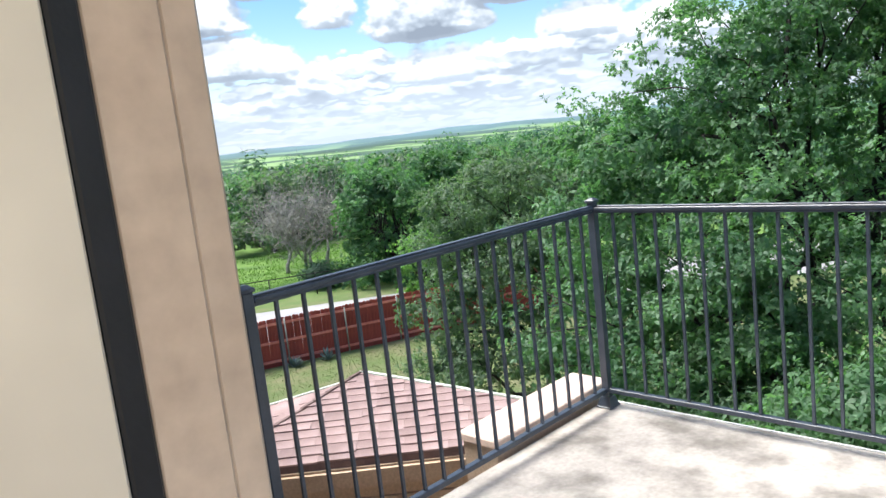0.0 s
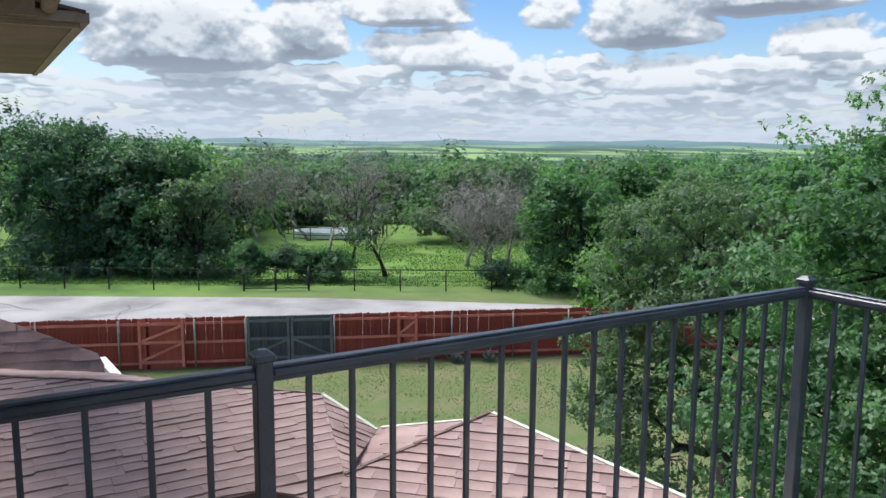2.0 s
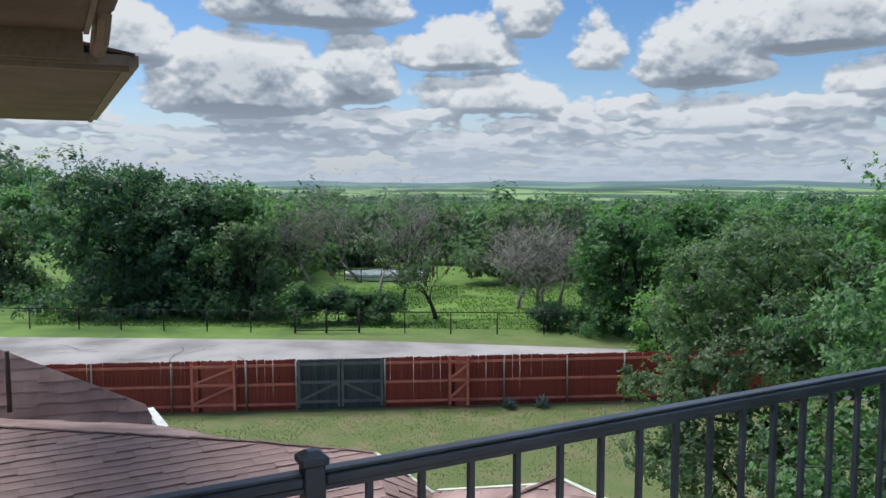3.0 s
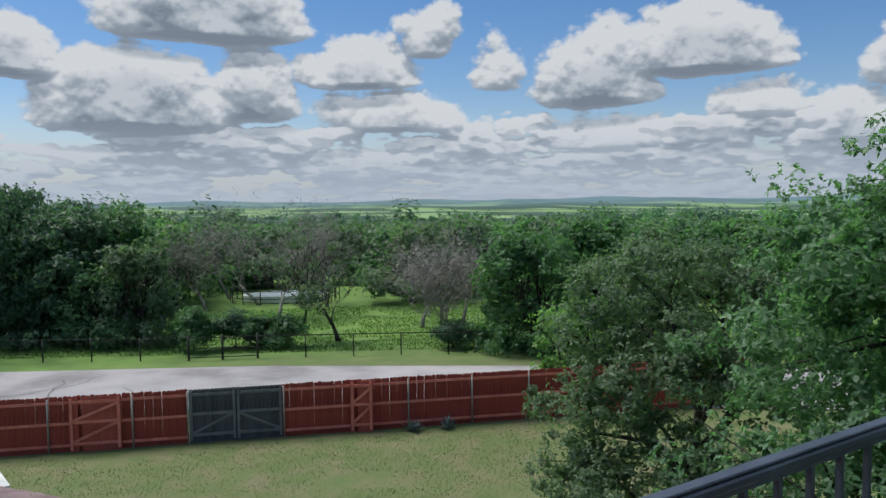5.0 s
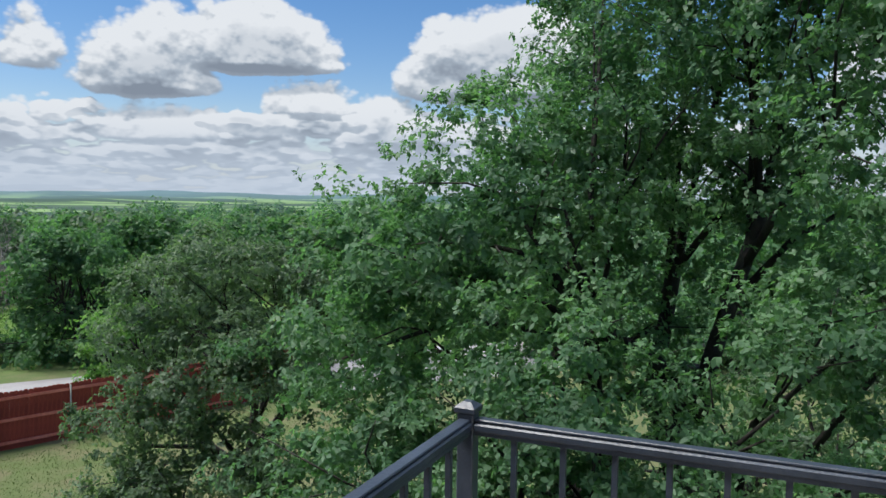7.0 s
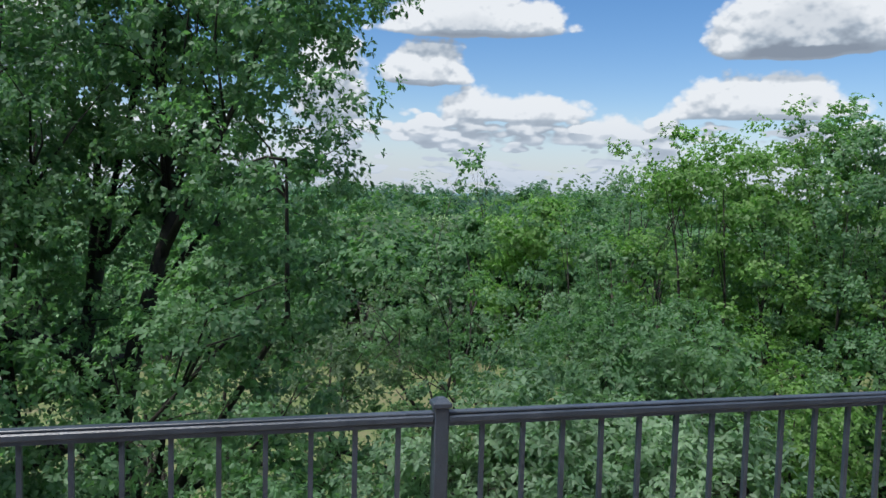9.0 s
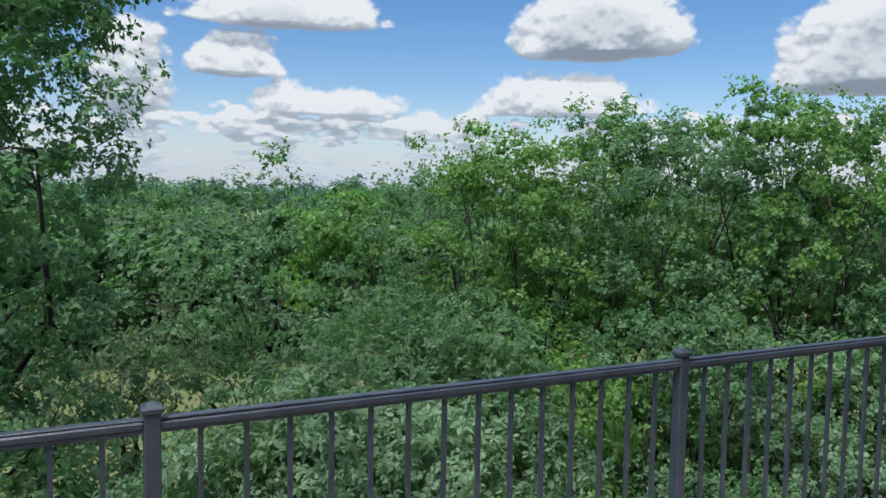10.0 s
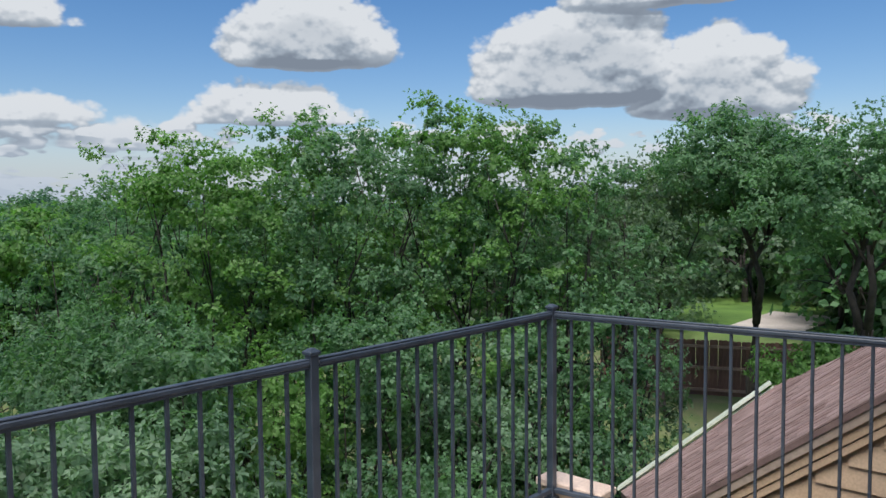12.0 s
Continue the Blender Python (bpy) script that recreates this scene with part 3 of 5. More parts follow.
# ---- eaves ----
def eaves():
    s = thing("roof_eave", "brown soffit and tan fascia of the house roof with gutter", "roof", kind="structure")
    bm = box(bmesh.new(), (XW - .5, YB - 3, 2.452), (-2.26, 3.40, 2.50))
    obj("soffit", bm, M["soffit"], s)
    bm = bmesh.new()
    box(bm, (-2.258, YB - 3, 2.44), (-2.23, 3.40, 2.62))
    box(bm, (-2.26, 3.402, 2.30), (XW - .5, 3.425, 2.62))
    obj("fascia", bm, M["fascia"], s)
    bm = bmesh.new()
    box(bm, (-2.228, YB - 3, 2.50), (-2.12, 3.10, 2.60), .02)
    obj("gutter", bm, M["soffit"], s, "brown metal gutter")
    bm = bmesh.new()
    tube(bm, [(-2.175, 3.07, 2.54), (-2.175, 3.20, 2.49), (-2.18, 3.33, 2.42), (-2.185, 3.44, 2.36)], [.045] * 4, 12)
    for k in range(5):
        tube(bm, [(-2.215 + .02 * k, 3.09, 2.497), (-2.215 + .02 * k, 3.20, 2.446), (-2.22 + .02 * k, 3.33, 2.376)], [.006] * 3, 5)
    obj("downspout", bm, M["fascia"], s)
    r = thing("roof_return", "lower boxed eave with brown soffit and stepped tan fascia", "roof", kind="structure")
    bm = box(bmesh.new(), (XW - .6, 3.55, 2.27), (-2.06, 7.7, 2.30))
    obj("soffit", bm, M["soffit"], r)
    bm = bmesh.new()
    box(bm, (-2.058, 3.5, 2.26), (-2.02, 7.75, 2.34))
    box(bm, (-2.018, 3.46, 2.29), (-1.97, 7.78, 2.35))
    box(bm, (XW - .6, 3.5, 2.26), (-2.058, 3.54, 2.34))
    box(bm, (XW - .6, 3.45, 2.29), (-2.018, 3.498, 2.35))
    obj("fascia", bm, M["fascia"], r)
    bm = prism(bmesh.new(), [(-1.99, 3.44, 2.36), (-1.99, 7.8, 2.36), (XW - .6, 7.8, 2.62), (XW - .6, 3.44, 2.62)], .02)
    obj("roofing", bm, M["under"], r)


eaves()
bm = prism(bmesh.new(), [(-2.14, YB - 3, 2.63), (-2.14, 3.42, 2.63), (-6.8, 3.42, 4.2), (-6.8, YB - 3, 4.2)], .03)
obj("roof_main", bm, M["under"], None, "dark shingled main roof", "structure")


# ---- lower roofs with shingles ----
def clip(poly, a, b):
    """Keeps the part of a 2D polygon to the left of the line a-b."""
    out = []
    for i, p in enumerate(poly):
        q = poly[(i + 1) % len(poly)]
        sp = (b[0] - a[0]) * (p[1] - a[1]) - (b[1] - a[1]) * (p[0] - a[0])
        sq = (b[0] - a[0]) * (q[1] - a[1]) - (b[1] - a[1]) * (q[0] - a[0])
        if sp >= 0:
            out.append(p)
        if (sp >= 0) != (sq >= 0):
            k = sp / (sp - sq)
            out.append((p[0] + k * (q[0] - p[0]), p[1] + k * (q[1] - p[1])))
    return out


SHINGLES = []
PLANES = {}


def on_roof(name, p, lift=0.0):
    c, n = PLANES[name]
    return Vector((p[0], p[1], c.z - (n.x * (p[0] - c.x) + n.y * (p[1] - c.y)) / n.z + lift))


def roof(name, poly, eave, course=0.118, tab=0.25, label="", near=True, edge=(), seed=1, cells=()):
    """A convex roof plane with this outline; its courses run along the direction eave. Edges listed get a metal drip edge."""
    rnd = random.Random(seed)
    poly = [Vector(p) for p in poly]
    c = sum(poly, Vector()) / len(poly)
    nrm = Vector()
    for i in range(len(poly)):
        nrm += (poly[i] - c).cross(poly[(i + 1) % len(poly)] - c)
    nrm.normalize()
    if nrm.z < 0:
        nrm.negate()
        poly.reverse()
    flat = [p - nrm * nrm.dot(p - c) for p in poly]
    PLANES[name] = (c, nrm)
    base = prism(bmesh.new(), flat, .05)
    ob = obj(name, base, M["under"], None, label or "faded red-brown shingled lower roof", "structure")
    u = Vector(eave)
    u = (u - nrm * u.dot(nrm)).normalized()
    v = nrm.cross(u)
    if v.z < 0:
        u.negate()
        v.negate()
    P2 = [((p - c).dot(u), (p - c).dot(v)) for p in flat]
    area = sum(P2[i][0] * P2[(i + 1) % len(P2)][1] - P2[(i + 1) % len(P2)][0] * P2[i][1] for i in range(len(P2)))
    if area < 0:
        P2.reverse()
    # convex pieces of the outline, to which the shingles are cut
    pieces = []
    for cell in cells or ():
        q = [on_roof(name, p) - c for p in cell]
        q = [(p.dot(u), p.dot(v)) for p in q]
        if sum(q[i][0] * q[(i + 1) % len(q)][1] - q[(i + 1) % len(q)][0] * q[i][1] for i in range(len(q))) < 0:
            q.reverse()
        pieces.append(q)
    pieces = pieces or [P2]
    x0, x1 = min(p[0] for p in P2), max(p[0] for p in P2)
    y0, y1 = min(p[1] for p in P2), max(p[1] for p in P2)
    row, y = 0, y0
    while y < y1:
        x = x0 - (0.5 if row % 2 else 0.17) * tab - rnd.random() * .05
        while x < x1:
            w = tab * rnd.uniform(.6, 1.4)
            low = rnd.choice((0.0, 0.0, 0.012, 0.03))
            lift = rnd.choice((.004, .006, .008, .013))
            for P in pieces:
                q = [(x + .001, y - low), (x + w - .001, y - low + rnd.uniform(-.004, .004)), (x + w - .001, y + course), (x + .001, y + course)]
                for i in range(len(P)):
                    if q:
                        q = clip(q, P[i], P[(i + 1) % len(P)])
                if len(q) < 3:
                    continue
                up = [c + u * a + v * b + nrm * (.004 + lift * (1 - (b - y + .02) / (course + .02)) + .003) for a, b in q]
                SHINGLES.append((ob, up, nrm, near))
            x += w
        y += course
        row += 1
    for a, b in edge:
        bm = bmesh.new()
        bar(bm, on_roof(name, a, .005), on_roof(name, b, .005), .035, .03)
        obj("drip_edge", bm, M["drip"], ob, "pale green metal drip edge")
    return ob


K, T = (-.69, 2.69, -.56), (.56, 2.85, -.41)
V, B, C, D = (0.0, 3.65, -.68), (-.88, 2.40, -.60), (-1.2, 2.76, -.57), (-1.79, 2.78, -.56)
R, A = (1.02, .95, -.55), (.28, 1.21, -.62)
R1b = (.58, .93, -.61)
roof("roof_a", [K, T, R, R1b, B], (1, -1, 0), edge=[(T, R)], seed=2)
roof("roof_b", [(-.95, 2.45, -.65), (-.25, 3.75, -.73), (0.0, 3.65, -.71), (.55, 2.85, -.44)], (.95, .9, 0), edge=[((0.02, 3.6, -.66), T)], seed=3, near=False)
HH, LL = (-.32, 4.0, -.46), (-3.0, 5.62, -.33)
C_OUT = [K, B, C, (-4.6, 2.8, -.56), (-4.6, 6.7, -.25), (-1.1, 4.55, -.42), HH]
roof("roof_c", C_OUT, (1, 0, 0), seed=4, cells=([K, C] + C_OUT[3:], [K, B, C]))
roof("roof_f", [K, HH, (-.03, 3.58, -.68)], (1, -.3, 0), edge=[(HH, (-.03, 3.58, -.68))], seed=7, near=False)
roof("roof_d", [(-4.6, 6.68, -.29), (-4.6, 7.4, -.45), (-1.66, 6.2, -.66), (-1.1, 4.6, -.45)], (1, 0, 0), seed=5, near=False)
roof("roof_e", [(-4.6, 7.35, -.40), (-4.6, 7.7, .85), (-1.68, 6.71, -.64), (-1.62, 6.25, -.70)], (1, -.2, 0), seed=6, near=False)


def ridge(name, pts, parent):
    bm = bmesh.new()
    rnd = random.Random(9)
    for a, b in zip(pts, pts[1:]):
        a, b = on_roof(parent.name, a), on_roof(parent.name, b)
        n = max(1, int((b - a).length / .13))
        for k in range(n):
            p, q = a.lerp(b, k / n), a.lerp(b, (k + 1.15) / n)
            o = Vector((rnd.uniform(-.008, .008), rnd.uniform(-.008, .008), 0))
            bar(bm, p + o + Vector((0, 0, .020)), q + o + Vector((0, 0, .014)), .03, .010)
    return obj(name, bm, M["under"], parent, "dark ragged ridge shingles")


ridge("ridge_cap", [K, T], bpy.data.objects["roof_a"])
ridge("ridge_cap", [(-4.6, 6.6, -.235), (-1.1, 4.55, -.40), HH], bpy.data.objects["roof_c"])


def siding_wall(name, a, b, top, bottom, lap=.16, label="tan lap siding wall with trim boards"):
    """A wall with lap boards under an eave from a to b; z of its top and bottom."""
    a, b = Vector((a[0], a[1], 0)), Vector((b[0], b[1], 0))
    bm = bmesh.new()
    bar(bm, a + Vector((0, 0, (top + bottom) / 2)), b + Vector((0, 0, (top + bottom) / 2)), .10, top - bottom)
    w = obj(name, bm, M["siding"], None, label, "structure")
    d = (b - a).normalized()
    side = Vector((d.y, -d.x, 0))
    z = top - .30
    while z - lap > bottom:
        bm = bmesh.new()
        p, q = a + side * .058, b + side * .058
        f = [p + Vector((0, 0, z)), q + Vector((0, 0, z)), q + side * .014 + Vector((0, 0, z - lap)), p + side * .014 + Vector((0, 0, z - lap))]
        vs = [bm.verts.new(x) for x in f] + [bm.verts.new(x - side * .012) for x in f]
        for idx in ((0, 1, 2, 3), (7, 6, 5, 4), (0, 4, 5, 1), (1, 5, 6, 2), (2, 6, 7, 3), (3, 7, 4, 0)):
            bm.faces.new([vs[i] for i in idx])
        bmesh.ops.recalc_face_normals(bm, faces=bm.faces)
        obj("siding_board", bm, M["siding"], w)
        z -= lap
        if z < top - 2.6:
            break
    for k, (dz, h, out) in enumerate(((0.0, .12, .10), (-.13, .07, .075), (-.21, .05, .085))):
        bm = bmesh.new()
        o = side * out + Vector((0, 0, top + dz - h / 2))
        bar(bm, a + o, b + o, .03, h)
        obj("trim_board", bm, M["siding"], w)
    return w


siding_wall("wall_wing_a", (-.88, 2.44), (.62, .94), -.655, Z0)
siding_wall("wall_wing_b", (-1.2, 2.80), (-.90, 2.48), -.655, Z0)
siding_wall("wall_wing_c", (-4.4, 2.88), (-1.22, 2.84), -.64, Z0)
# body of the wing under its roofs
wallbox("wall_wing_d", (-2.8, 3.0, Z0), (-.4, 3.9, -.85), M["siding"], "tan wall of the lower wing")
wallbox("wall_wing_e", (-2.8, 3.9, Z0), (-1.9, 6.5, -1.0), M["siding"], "tan wall of the lower wing")
# gutter end and vent on the upper lower-roof
bm = bmesh.new()
bar(bm, (-1.66, 6.73, -.68), (-1.58, 6.22, -.74), .09, .09)
obj("gutter_end", bm, M["white"], bpy.data.objects["roof_e"], "white metal gutter end")
bm = tube(bmesh.new(), [(-2.87, 6.7, -.5), (-2.87, 6.7, .075)], [.022, .022], 12)
tagged(obj("vent_pipe", bm, M["pipe"]), "rusty brown vent pipe standing out of the shingles", "vent pipe")

# gable beyond the back rail
N1, N3 = (.60, -7.5, -.97), (-2.8, -7.5, 1.68)
F1, F2, F3 = (1.68, -9.0, -1.456), (.33, -9.65, -.21), (-2.8, -7.85, 1.77)
roof("roof_gable", [N1, N3, F3, F2, F1], (-1, 0, .78), course=.075, tab=.30, label="faded red-brown shingled gable roof", edge=[(F1, F2)], seed=8)
bm = bmesh.new()
bar(bm, Vector(F1) + Vector((.03, .02, .045)), Vector(F2) + Vector((.03, .02, .045)), .10, .02)
obj("drip_edge", bm, M["drip"], bpy.data.objects["roof_gable"], "pale green metal drip edge")
bm = bmesh.new()
vs = [bm.verts.new(p) for p in ((.55, -7.62, -1.02), (-2.8, -7.62, 1.60), (-2.8, -7.62, Z0), (.55, -7.62, Z0))]
vs2 = [bm.verts.new(v.co + Vector((0, -.12, 0))) for v in vs]
bm.faces.new(vs)
bm.faces.new(vs2[::-1])
for i in range(4):
    bm.faces.new((vs[i], vs2[i], vs2[(i + 1) % 4], vs[(i + 1) % 4]))
bmesh.ops.recalc_face_normals(bm, faces=bm.faces)
gw = obj("wall_gable", bm, M["siding"], None, "tan lap siding gable wall", "structure")
z = 1.5
while z > -2.6:
    xr = min(.50, .60 - (z + 1.0) / .78 - .25)
    bm = bmesh.new()
    vs = [bm.verts.new(p) for p in ((-2.8, -7.612, z), (xr, -7.612, z), (xr, -7.59, z - .17), (-2.8, -7.59, z - .17), (-2.8, -7.618, z), (xr, -7.618, z), (xr, -7.618, z - .17), (-2.8, -7.618, z - .17))]
    for idx in ((0, 1, 2, 3), (7, 6, 5, 4), (0, 4, 5, 1), (1, 5, 6, 2), (2, 6, 7, 3), (3, 7, 4, 0)):
        bm.faces.new([vs[i] for i in idx])
    bmesh.ops.recalc_face_normals(bm, faces=bm.faces)
    obj("siding_board", bm, M["siding"], gw)
    z -= .17
for off, w, y, mm in ((.06, .10, -7.53, "fascia"), (.17, .07, -7.56, "siding"), (.26, .05, -7.575, "siding")):
    bm = bmesh.new()
    bar(bm, (.58, y, -.97 - off), (-2.8, y, 1.68 - off), .03, w)
    obj("rake_board", bm, M[mm], gw)


# ---- fences ----
def picket_mesh(name, w, h, t, top=.04):
    bm = bmesh.new()
    out = [(-w / 2, 0), (w / 2, 0), (w / 2, h - top), (w / 4, h), (-w / 4, h), (-w / 2, h - top)]
    f = [bm.verts.new((x, -t / 2, z)) for x, z in out]
    g = [bm.verts.new((x, t / 2, z)) for x, z in out]
    bm.faces.new(f)
    bm.faces.new(g[::-1])
    for i in range(6):
        bm.faces.new((f[i], g[i], g[(i + 1) % 6], f[(i + 1) % 6]))
    bmesh.ops.recalc_face_normals(bm, faces=bm.faces)
    me = bpy.data.meshes.new(name)
    bm.to_mesh(me)
    bm.free()
    return me


def wood_fence(name, label, a, b, z0, height, mat_board, mat_frame, posts, skip=(), post_mat="steel"):
    a, b = Vector((*a, z0)), Vector((*b, z0))
    u = (b - a).normalized()
    ang = math.atan2(u.y, u.x)
    L0 = (b - a).length
    t = thing(name, label, "fence", a)
    t.rotation_euler[2] = ang
    me = picket_mesh(name + "_board", .1415, height + .07, .018)
    me.materials.append(mat_board)
    rnd = random.Random(4)
    x = .07
    while x < L0:
        if not any(s <= x <= e for s, e in skip):
            o = new("picket", me)
            o.parent = t
            o.location = (x, rnd.uniform(-.003, .003), rnd.uniform(-.02, .015) - .04)
            o.rotation_euler[1] = rnd.uniform(-.006, .006)
        x += .1405
    spans, s0 = [], 0
    for s, e in list(skip) + [(L0, L0)]:
        spans.append((s0, s))
        s0 = e
    for s, e in spans:
        if e - s < .2:
            continue
        for zz in (.22, .95, height - .18):
            bm = box(bmesh.new(), (s, -.055, zz - .045), (e, -.012, zz + .045))
            obj("fence_rail", bm, mat_frame, t)
    for x in posts:
        bm = tube(bmesh.new(), [(x, -.085, -.2), (x, -.085, height - .03)], [.03, .03], 8)
        obj("fence_post", bm, M[post_mat], t, "bare metal fence post" if post_mat == "steel" else "")
    return t, u, ang


FA, FB = Vector((-18.3, 34.98)), Vector((25.0, 17.24))
FU = (FB - FA).normalized()


def fx(x):
    """Distance along the red fence at which it has this x."""
    return (x - FA.x) / FU.x


gates = [(fx(1.78), fx(3.27)), (fx(5.25), fx(8.13)), (fx(10.30), fx(11.03))]
fence_posts = [fx(x) for x in (-14.2, -11.6, -9.0, -6.5, -3.95, -1.36, 1.17, 3.59, 5.22, 8.17, 12.22, 14.4, 16.41, 18.6, 20.8, 23.0)]
red_fence, _, fang = wood_fence("wooden_fence", "red-stained wooden privacy fence along the lawn", FA, FB, Z0, 1.83, M["red"], M["red_frame"], fence_posts, gates[1:2])


def gate(name, label, s, e, mb, mf, leaves=1, open_deg=0.0, shift=-.06):
    g0 = FA + FU * s + Vector((-FU.y, FU.x)) * (0 if leaves == 2 else -.10)
    t = thing(name, label, "gate", (g0.x, g0.y, Z0))
    t.rotation_euler[2] = fang + radians(open_deg)
    w = e - s
    me = picket_mesh(name + "_board", .145, 1.84, .018)
    me.materials.append(mb)
    n = round(w / .139)
    for i in range(n):
        if leaves == 1 and i == (1 if name == "small_gate" else 2):
            continue
        o = new("picket", me)
        o.parent = t
        o.location = ((i + .5) * w / n, 0, .0)
    for k in range(leaves):
        x0, x1 = k * w / leaves + .03, (k + 1) * w / leaves - .03
        for zz in (.28, 1.0, 1.66):
            bm = box(bmesh.new(), (x0, -.055, zz - .05), (x1, -.012, zz + .05))
            obj("gate_rail", bm, mf, t)
        flip = (k == 0) == (leaves == 2)
        xa, xb = (x0, x1) if flip else (x1, x0)
        for za, zb in (((.30, .98), (1.02, 1.62)) if leaves == 1 else ((.30, 1.0),)):
            bm = bmesh.new()
            p, q = ((x0, za), (x1, zb)) if leaves == 1 or k == 0 else ((x1, za), (x0, zb))
            bar(bm, (p[0], -.067, p[1]), (q[0], -.067, q[1]), .02, .09)
            obj("brace", bm, mf, t)
        for xx in (x0 + .04, x1 - .04):
            bm = box(bmesh.new(), (xx - .045, -.078, .08), (xx + .045, -.057, 1.80))
            obj("gate_stile", bm, mf, t)
    return t


M["grey_frame"] = mat("grey_frame", (0.13, 0.14, 0.155), (0.19, 0.20, 0.215), rough=0.85, scale=2.0, fine=14, bump=0.3)
gate("garden_gate", "red-stained wooden gate with diagonal braces in the fence", gates[0][0], gates[0][1], M["red_gate"], M["red_frame"], 1)
gate("double_gate", "dark grey weathered wooden double gate with diagonal braces", gates[1][0], gates[1][1], M["grey"], M["grey_frame"], 2)
gate("small_gate", "narrow red wooden gate with a gap between its boards", gates[2][0], gates[2][1], M["red_gate"], M["red_frame"], 1, -7)
p = FA + FU * (gates[2][1] - .1)
for k, (zz, ln) in enumerate(((1.62, 1.1), (.92, .9))):
    bm = bmesh.new()
    bar(bm, (p.x, p.y - .16, Z0 + zz), (p.x + FU.x * ln, p.y - .16 + FU.y * ln, Z0 + zz + .04), .03, .09)
    obj("gate_bar", bm, M["red_frame"], red_fence)


def wire_fence():
    t = thing("pasture_fence", "dark iron pasture fence with thin posts beyond the road", "fence")
    pts = [(-33, 64.5), (-16, 54.6), (-1.25, 45.9), (9.17, 39.1), (12.3, 37.6), (20.9, 32.5), (33, 24.6), (50, 11)]
    for a, b in zip(pts, pts[1:]):
        a, b = Vector((*a, Z0)), Vector((*b, Z0))
        n = max(1, round((b - a).length / 2.75))
        for k in range(n + 1):
            c = a.lerp(b, k / n)
            bm = tube(bmesh.new(), [(c.x, c.y, Z0 - .2), (c.x, c.y, Z0 + 1.2)], [.035, .035], 6)
            obj("fence_post", bm, M["wire"], t)
        heights = (1.17, .62, .15) if (a.x == Vector((9.17, 0, 0)).x) or abs(a.x - 9.17) < .1 else (1.17,)
        for h in heights:
            bm = bmesh.new()
            bar(bm, a + Vector((0, 0, h)), b + Vector((0, 0, h)), .04, .045)
            obj("fence_rail", bm, M["wire"], t)
        for h in (.3, .55, .8, 1.0):
            bm = bmesh.new()
            bar(bm, a + Vector((0, 0, h)), b + Vector((0, 0, h)), .008, .008)
            obj("fence_wire", bm, M["wire"], t)


wire_fence()
for gx, gy in ((9.17, 39.1), (10.7, 38.37), (12.3, 37.6)):
    bm = tube(bmesh.new(), [(gx, gy, Z0 - .2), (gx, gy, Z0 + 1.32)], [.06, .06], 6)
    obj("gate_post", bm, M["wire"], bpy.data.objects["pasture_fence"])
wood_fence("brown_fence", "dark weathered wooden fence at the back of the side yard", (11.2, -24.6), (3.7, -27.9), -4.78, 1.83, M["brown"], M["brown_frame"], [1.0, 3.4, 5.8])

# pool beyond the meadow
pool = thing("swimming_pool", "pale blue pool with white deck and dark railing among the trees", "pool")
bm = bmesh.new()
r = bmesh.ops.create_cone(bm, cap_ends=True, segments=32, radius1=3.0, radius2=3.0, depth=.5)
bmesh.ops.transform(bm, matrix=Matrix.Translation((22.6, 58.5, Z0 + .35)) @ Matrix.Rotation(radians(-28), 4, "Z") @ Matrix.Diagonal((1.15, .7, 1, 1)), verts=r["verts"])
obj("pool_wall", bm, M["white"], pool)
bm = bmesh.new()
r = bmesh.ops.create_cone(bm, cap_ends=True, segments=32, radius1=2.8, radius2=2.8, depth=.02)
bmesh.ops.transform(bm, matrix=Matrix.Translation((22.6, 58.5, Z0 + .615)) @ Matrix.Rotation(radians(-28), 4, "Z") @ Matrix.Diagonal((1.15, .7, 1, 1)), verts=r["verts"])
obj("water", bm, M["pool"], pool)
bm = bmesh.new()
for k in range(16):
    a = 2 * math.pi * k / 16
    b = 2 * math.pi * (k + 1) / 16
    P = [Vector((22.6, 58.5, Z0)) + Matrix.Rotation(radians(-28), 3, "Z") @ Vector((4.4 * math.cos(c), 3.0 * math.sin(c), 0)) for c in (a, b)]
    bar(bm, P[0], P[0] + Vector((0, 0, 1.1)), .06, .06)
    for h in (.5, 1.1):
        bar(bm, P[0] + Vector((0, 0, h)), P[1] + Vector((0, 0, h)), .05, .05)
obj("pool_railing", bm, M["wire"], pool)


